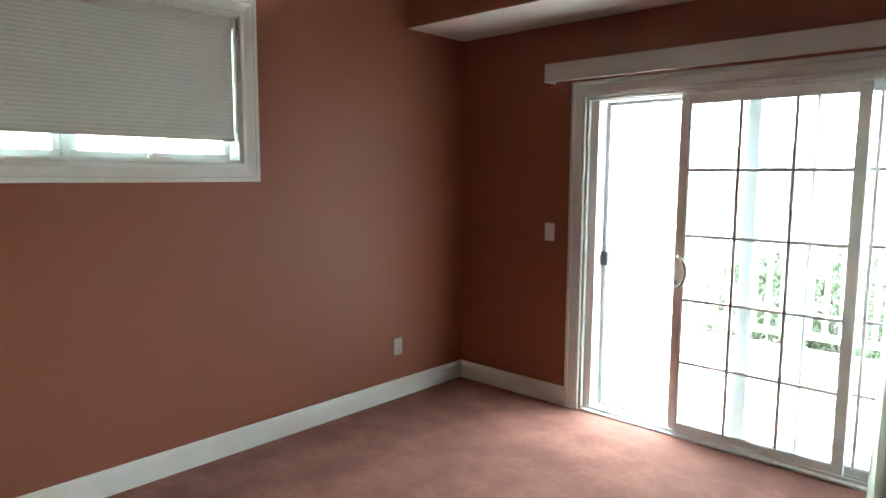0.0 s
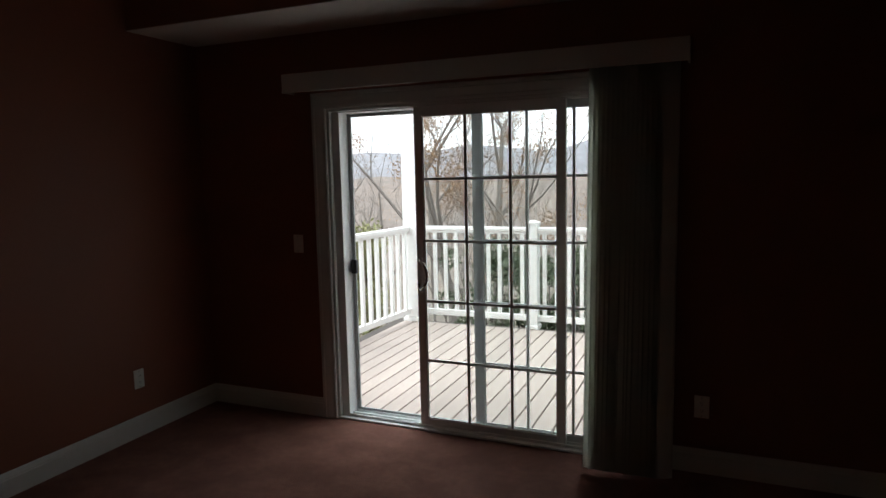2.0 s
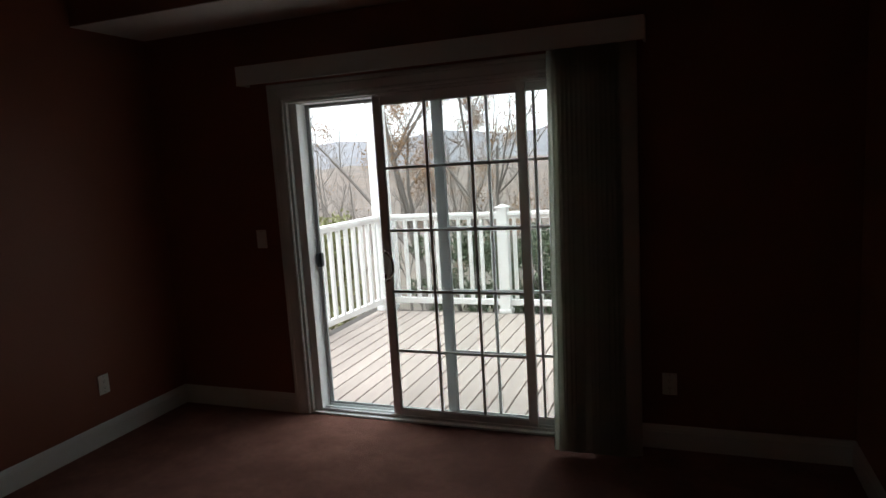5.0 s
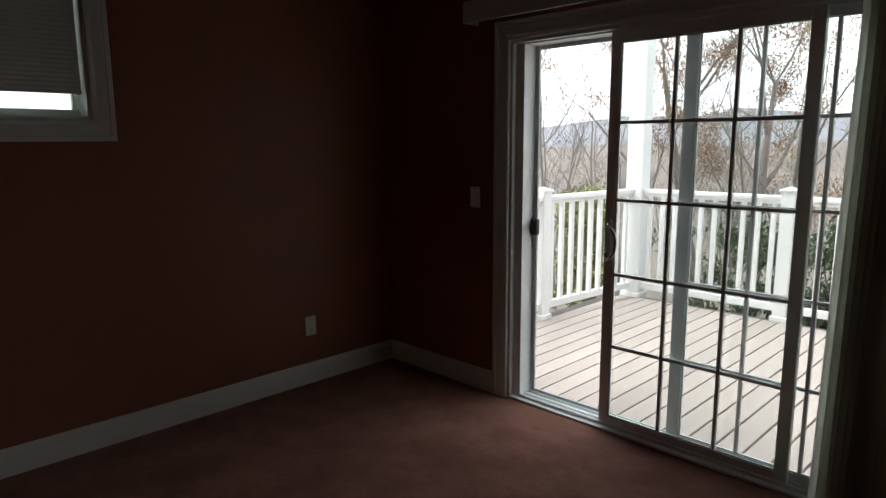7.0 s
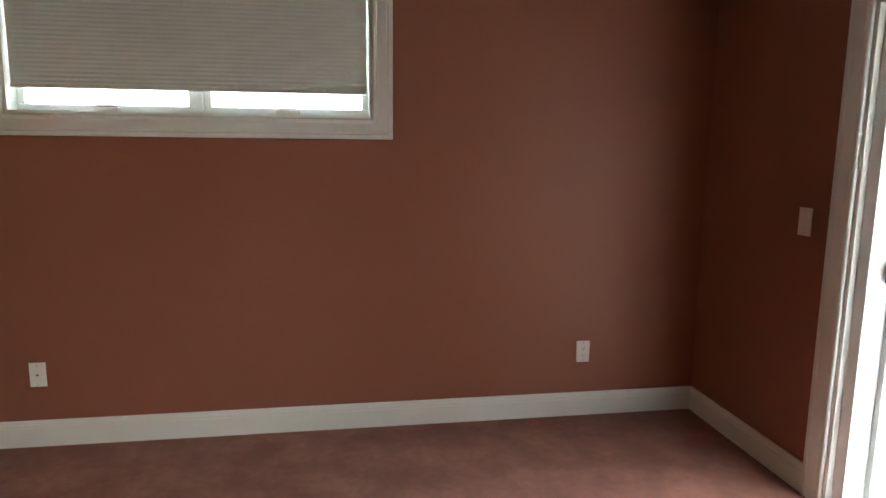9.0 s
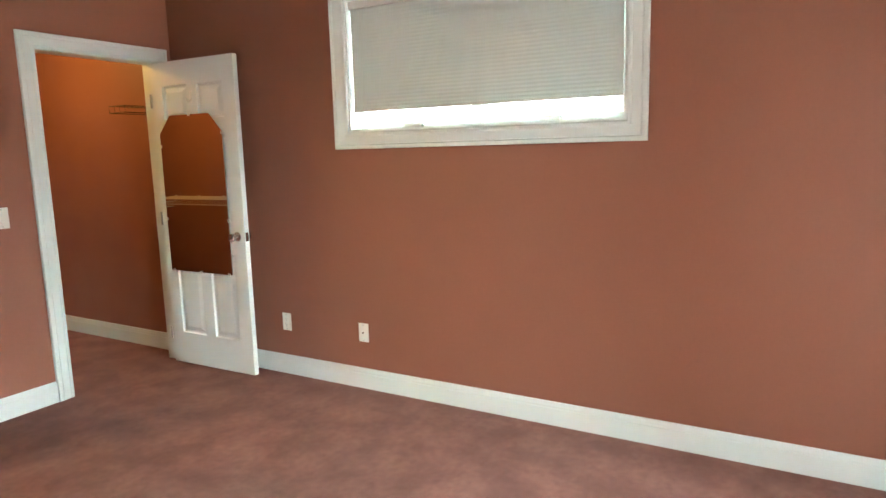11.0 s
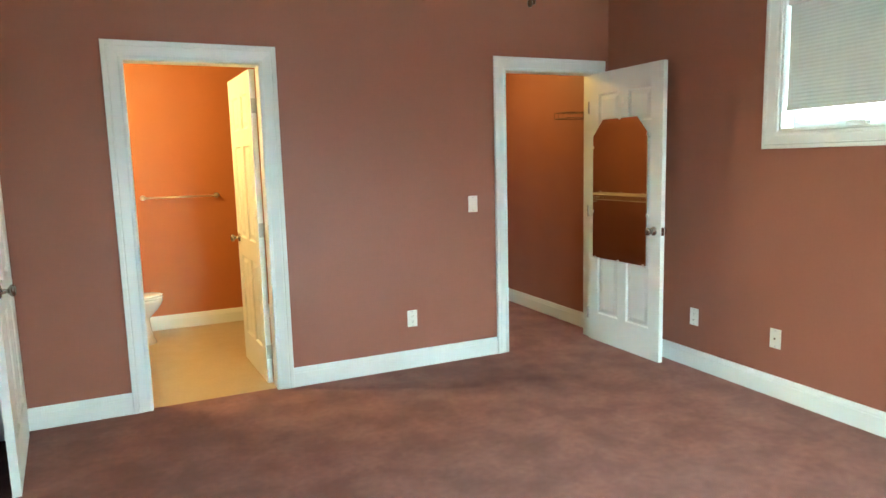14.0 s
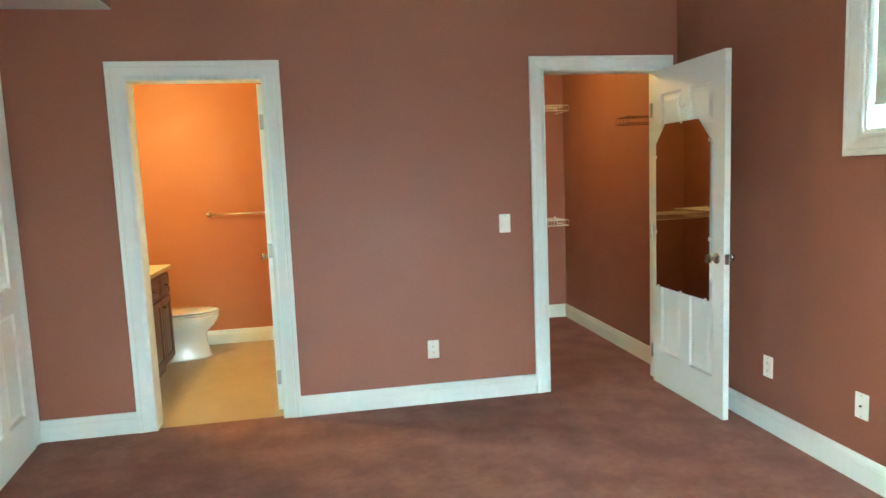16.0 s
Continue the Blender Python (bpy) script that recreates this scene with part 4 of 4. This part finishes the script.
def tree(seed, tall, r, leaves, label, leaf_mat=LEAFO):
    rng = random.Random(seed)
    root = thing("bare_tree", label, "tree", group="trees beyond the deck")
    bm, tips = bmesh.new(), []
    limb(bm, Vector((0, 0, -0.6)), Vector((rng.uniform(-0.1, 0.1), rng.uniform(-0.1, 0.1), 1)).normalized(), tall * 0.62, r, 0, rng, tips)
    part("trunk", bm, BARK, root)
    if leaves:
        bm = bmesh.new()
        held = [q for q in tips if rng.random() < 0.4]
        for _ in range(leaves):
            a, b = rng.choice(held)
            c = a.lerp(b, rng.random()) + Vector([rng.gauss(0, 0.13) for _ in range(3)])
            s = rng.uniform(0.013, 0.030)
            m = Matrix.Translation(c) @ Euler([rng.uniform(0, 6.3) for _ in range(3)]).to_matrix().to_4x4()
            vs = [bm.verts.new(m @ Vector(q)) for q in ((-s, 0, 0), (0, -s * 0.6, 0.01), (s, 0, 0), (0, s * 0.6, 0.012))]
            bm.faces.new(vs)
        part("crown", bm, leaf_mat, root, "sparse dry autumn leaves")
    return root


KINDS = [tree(3, 9.5, 0.15, 20000, "grey bare tree with some dry orange leaves"), tree(8, 8.0, 0.09, 7000, "slender grey tree with a few autumn leaves"), tree(14, 9.0, 0.075, 300, "leafless grey woodland tree"), tree(21, 7.0, 0.05, 60, "thin leafless woodland tree"), tree(33, 10.0, 0.17, 22000, "large grey tree with orange brown leaves")]
spots = [(0, -2.2, 15.0, 20, 1.0), (4, -1.5, 15.6, 80, 0.95), (1, -0.3, 15.0, 140, 1.0), (3, -4.1, 15.0, 200, 1.0), (2, -5.5, 14.6, 40, 1.0), (3, -3.4, 16.5, 70, 1.0), (2, -7.0, 19.0, 30, 1.0), (3, -7.8, 17.0, 90, 1.1), (0, 1.6, 19.0, 250, 1.0), (1, 3.2, 16.5, 310, 1.0), (2, -3.0, 21.0, 60, 1.0), (4, 4.5, 20.0, 170, 1.0), (3, -9.5, 19.0, 10, 1.0), (2, -11.0, 22.0, 300, 1.0)]
used = set()


def plant(k, x, y, deg, s):
    m = pose(x, y, height(x, y), 0, 0, deg) @ Matrix.Diagonal((s, s, s, 1))
    if k not in used:
        used.add(k)
        KINDS[k].matrix_world = m
        return KINDS[k]
    ob = copy_thing(KINDS[k], pose(x, y, height(x, y), 0, 0, deg))
    ob.scale = (s, s, s)
    return ob


for k, x, y, deg, s in spots:
    plant(k, x, y, deg, s)
rng = random.Random(5)
for _ in range(34):
    y = rng.uniform(14, 26)
    x = rng.uniform(-0.32, 0.35) * y + 2
    plant(rng.choice((1, 2, 3, 3)) if x > -0.12 * y else 3, x, y, rng.uniform(0, 360), rng.uniform(0.35, 0.7))
for _ in range(80):
    y = rng.uniform(20, 75)
    x = rng.uniform(-1.05, 0.45) * y + rng.uniform(-4, 4)
    plant(rng.choice((0, 1, 2, 2, 3, 3, 3)) if x > -0.12 * y else 3, x, y, rng.uniform(0, 360), rng.uniform(0.7, 1.05))


def shrub(x, y, h, w, leaf, label, seed, low=0.35):
    rng = random.Random(seed)
    root = thing("shrub", label, "shrub", (x, y, height(x, y)), "shrubs beyond the deck")
    bm = bmesh.new()
    for _ in range(9):
        a = rng.uniform(0, 6.3)
        tube(bm, [(0, 0, -0.2), (0.25 * w * math.cos(a), 0.25 * w * math.sin(a), h * 0.5), (0.45 * w * math.cos(a), 0.45 * w * math.sin(a), h * rng.uniform(0.7, 0.95))], [0.03, 0.02, 0.006], 5, False)
    part("stems", bm, BARK, root)
    bm = bmesh.new()
    clumps = [(rng.gauss(0, 0.28) * w, rng.gauss(0, 0.28) * w, h * rng.uniform(low, 1.0), rng.uniform(0.12, 0.26)) for _ in range(60)]
    for _ in range(6500):
        cx, cy, cz, cr = rng.choice(clumps)
        v = Vector((rng.gauss(0, 1), rng.gauss(0, 1), rng.gauss(0, 0.8))).normalized() * cr * rng.uniform(0.5, 1.05)
        s = rng.uniform(0.025, 0.050)
        m = Matrix.Translation(Vector((cx, cy, cz)) + v) @ Euler([rng.uniform(0, 6.3) for _ in range(3)]).to_matrix().to_4x4()
        bm.faces.new([bm.verts.new(m @ Vector(q)) for q in ((-s, 0, 0), (0, -s * 0.4, 0.006), (s, 0, 0), (0, s * 0.4, 0.006))])
    part("leaves", bm, leaf, root)


shrub(0.35, 10.0, 2.6, 1.5, LEAFG, "dark green leafy shrub behind the railing", 1)
shrub(1.9, 9.9, 2.5, 1.5, LEAFG, "dark green leafy shrub behind the railing", 2)
shrub(1.1, 10.6, 2.3, 1.6, LEAFG, "dark green leafy shrub behind the railing", 4)
shrub(3.1, 10.1, 2.4, 1.5, LEAFG, "dark green leafy shrub behind the railing", 6)
shrub(-1.35, 9.3, 2.80, 0.60, LEAFY, "yellow-green bushy shrub beyond the railing", 3, 0.5)

# ---- deck boards, last ----
board = None
k = 0
x = RX + 0.050
while x < 4.80:
    if board is None:
        ob = part("board", boxed((0, N + 0.178, DZ - 0.030), (0.129, RY - 0.050, DZ), 0.004), DECKM, deck)
        board = ob.data
    else:
        ob = new("board", board)
        ob.parent = deck
    ob.location.x = x
    x += 0.140
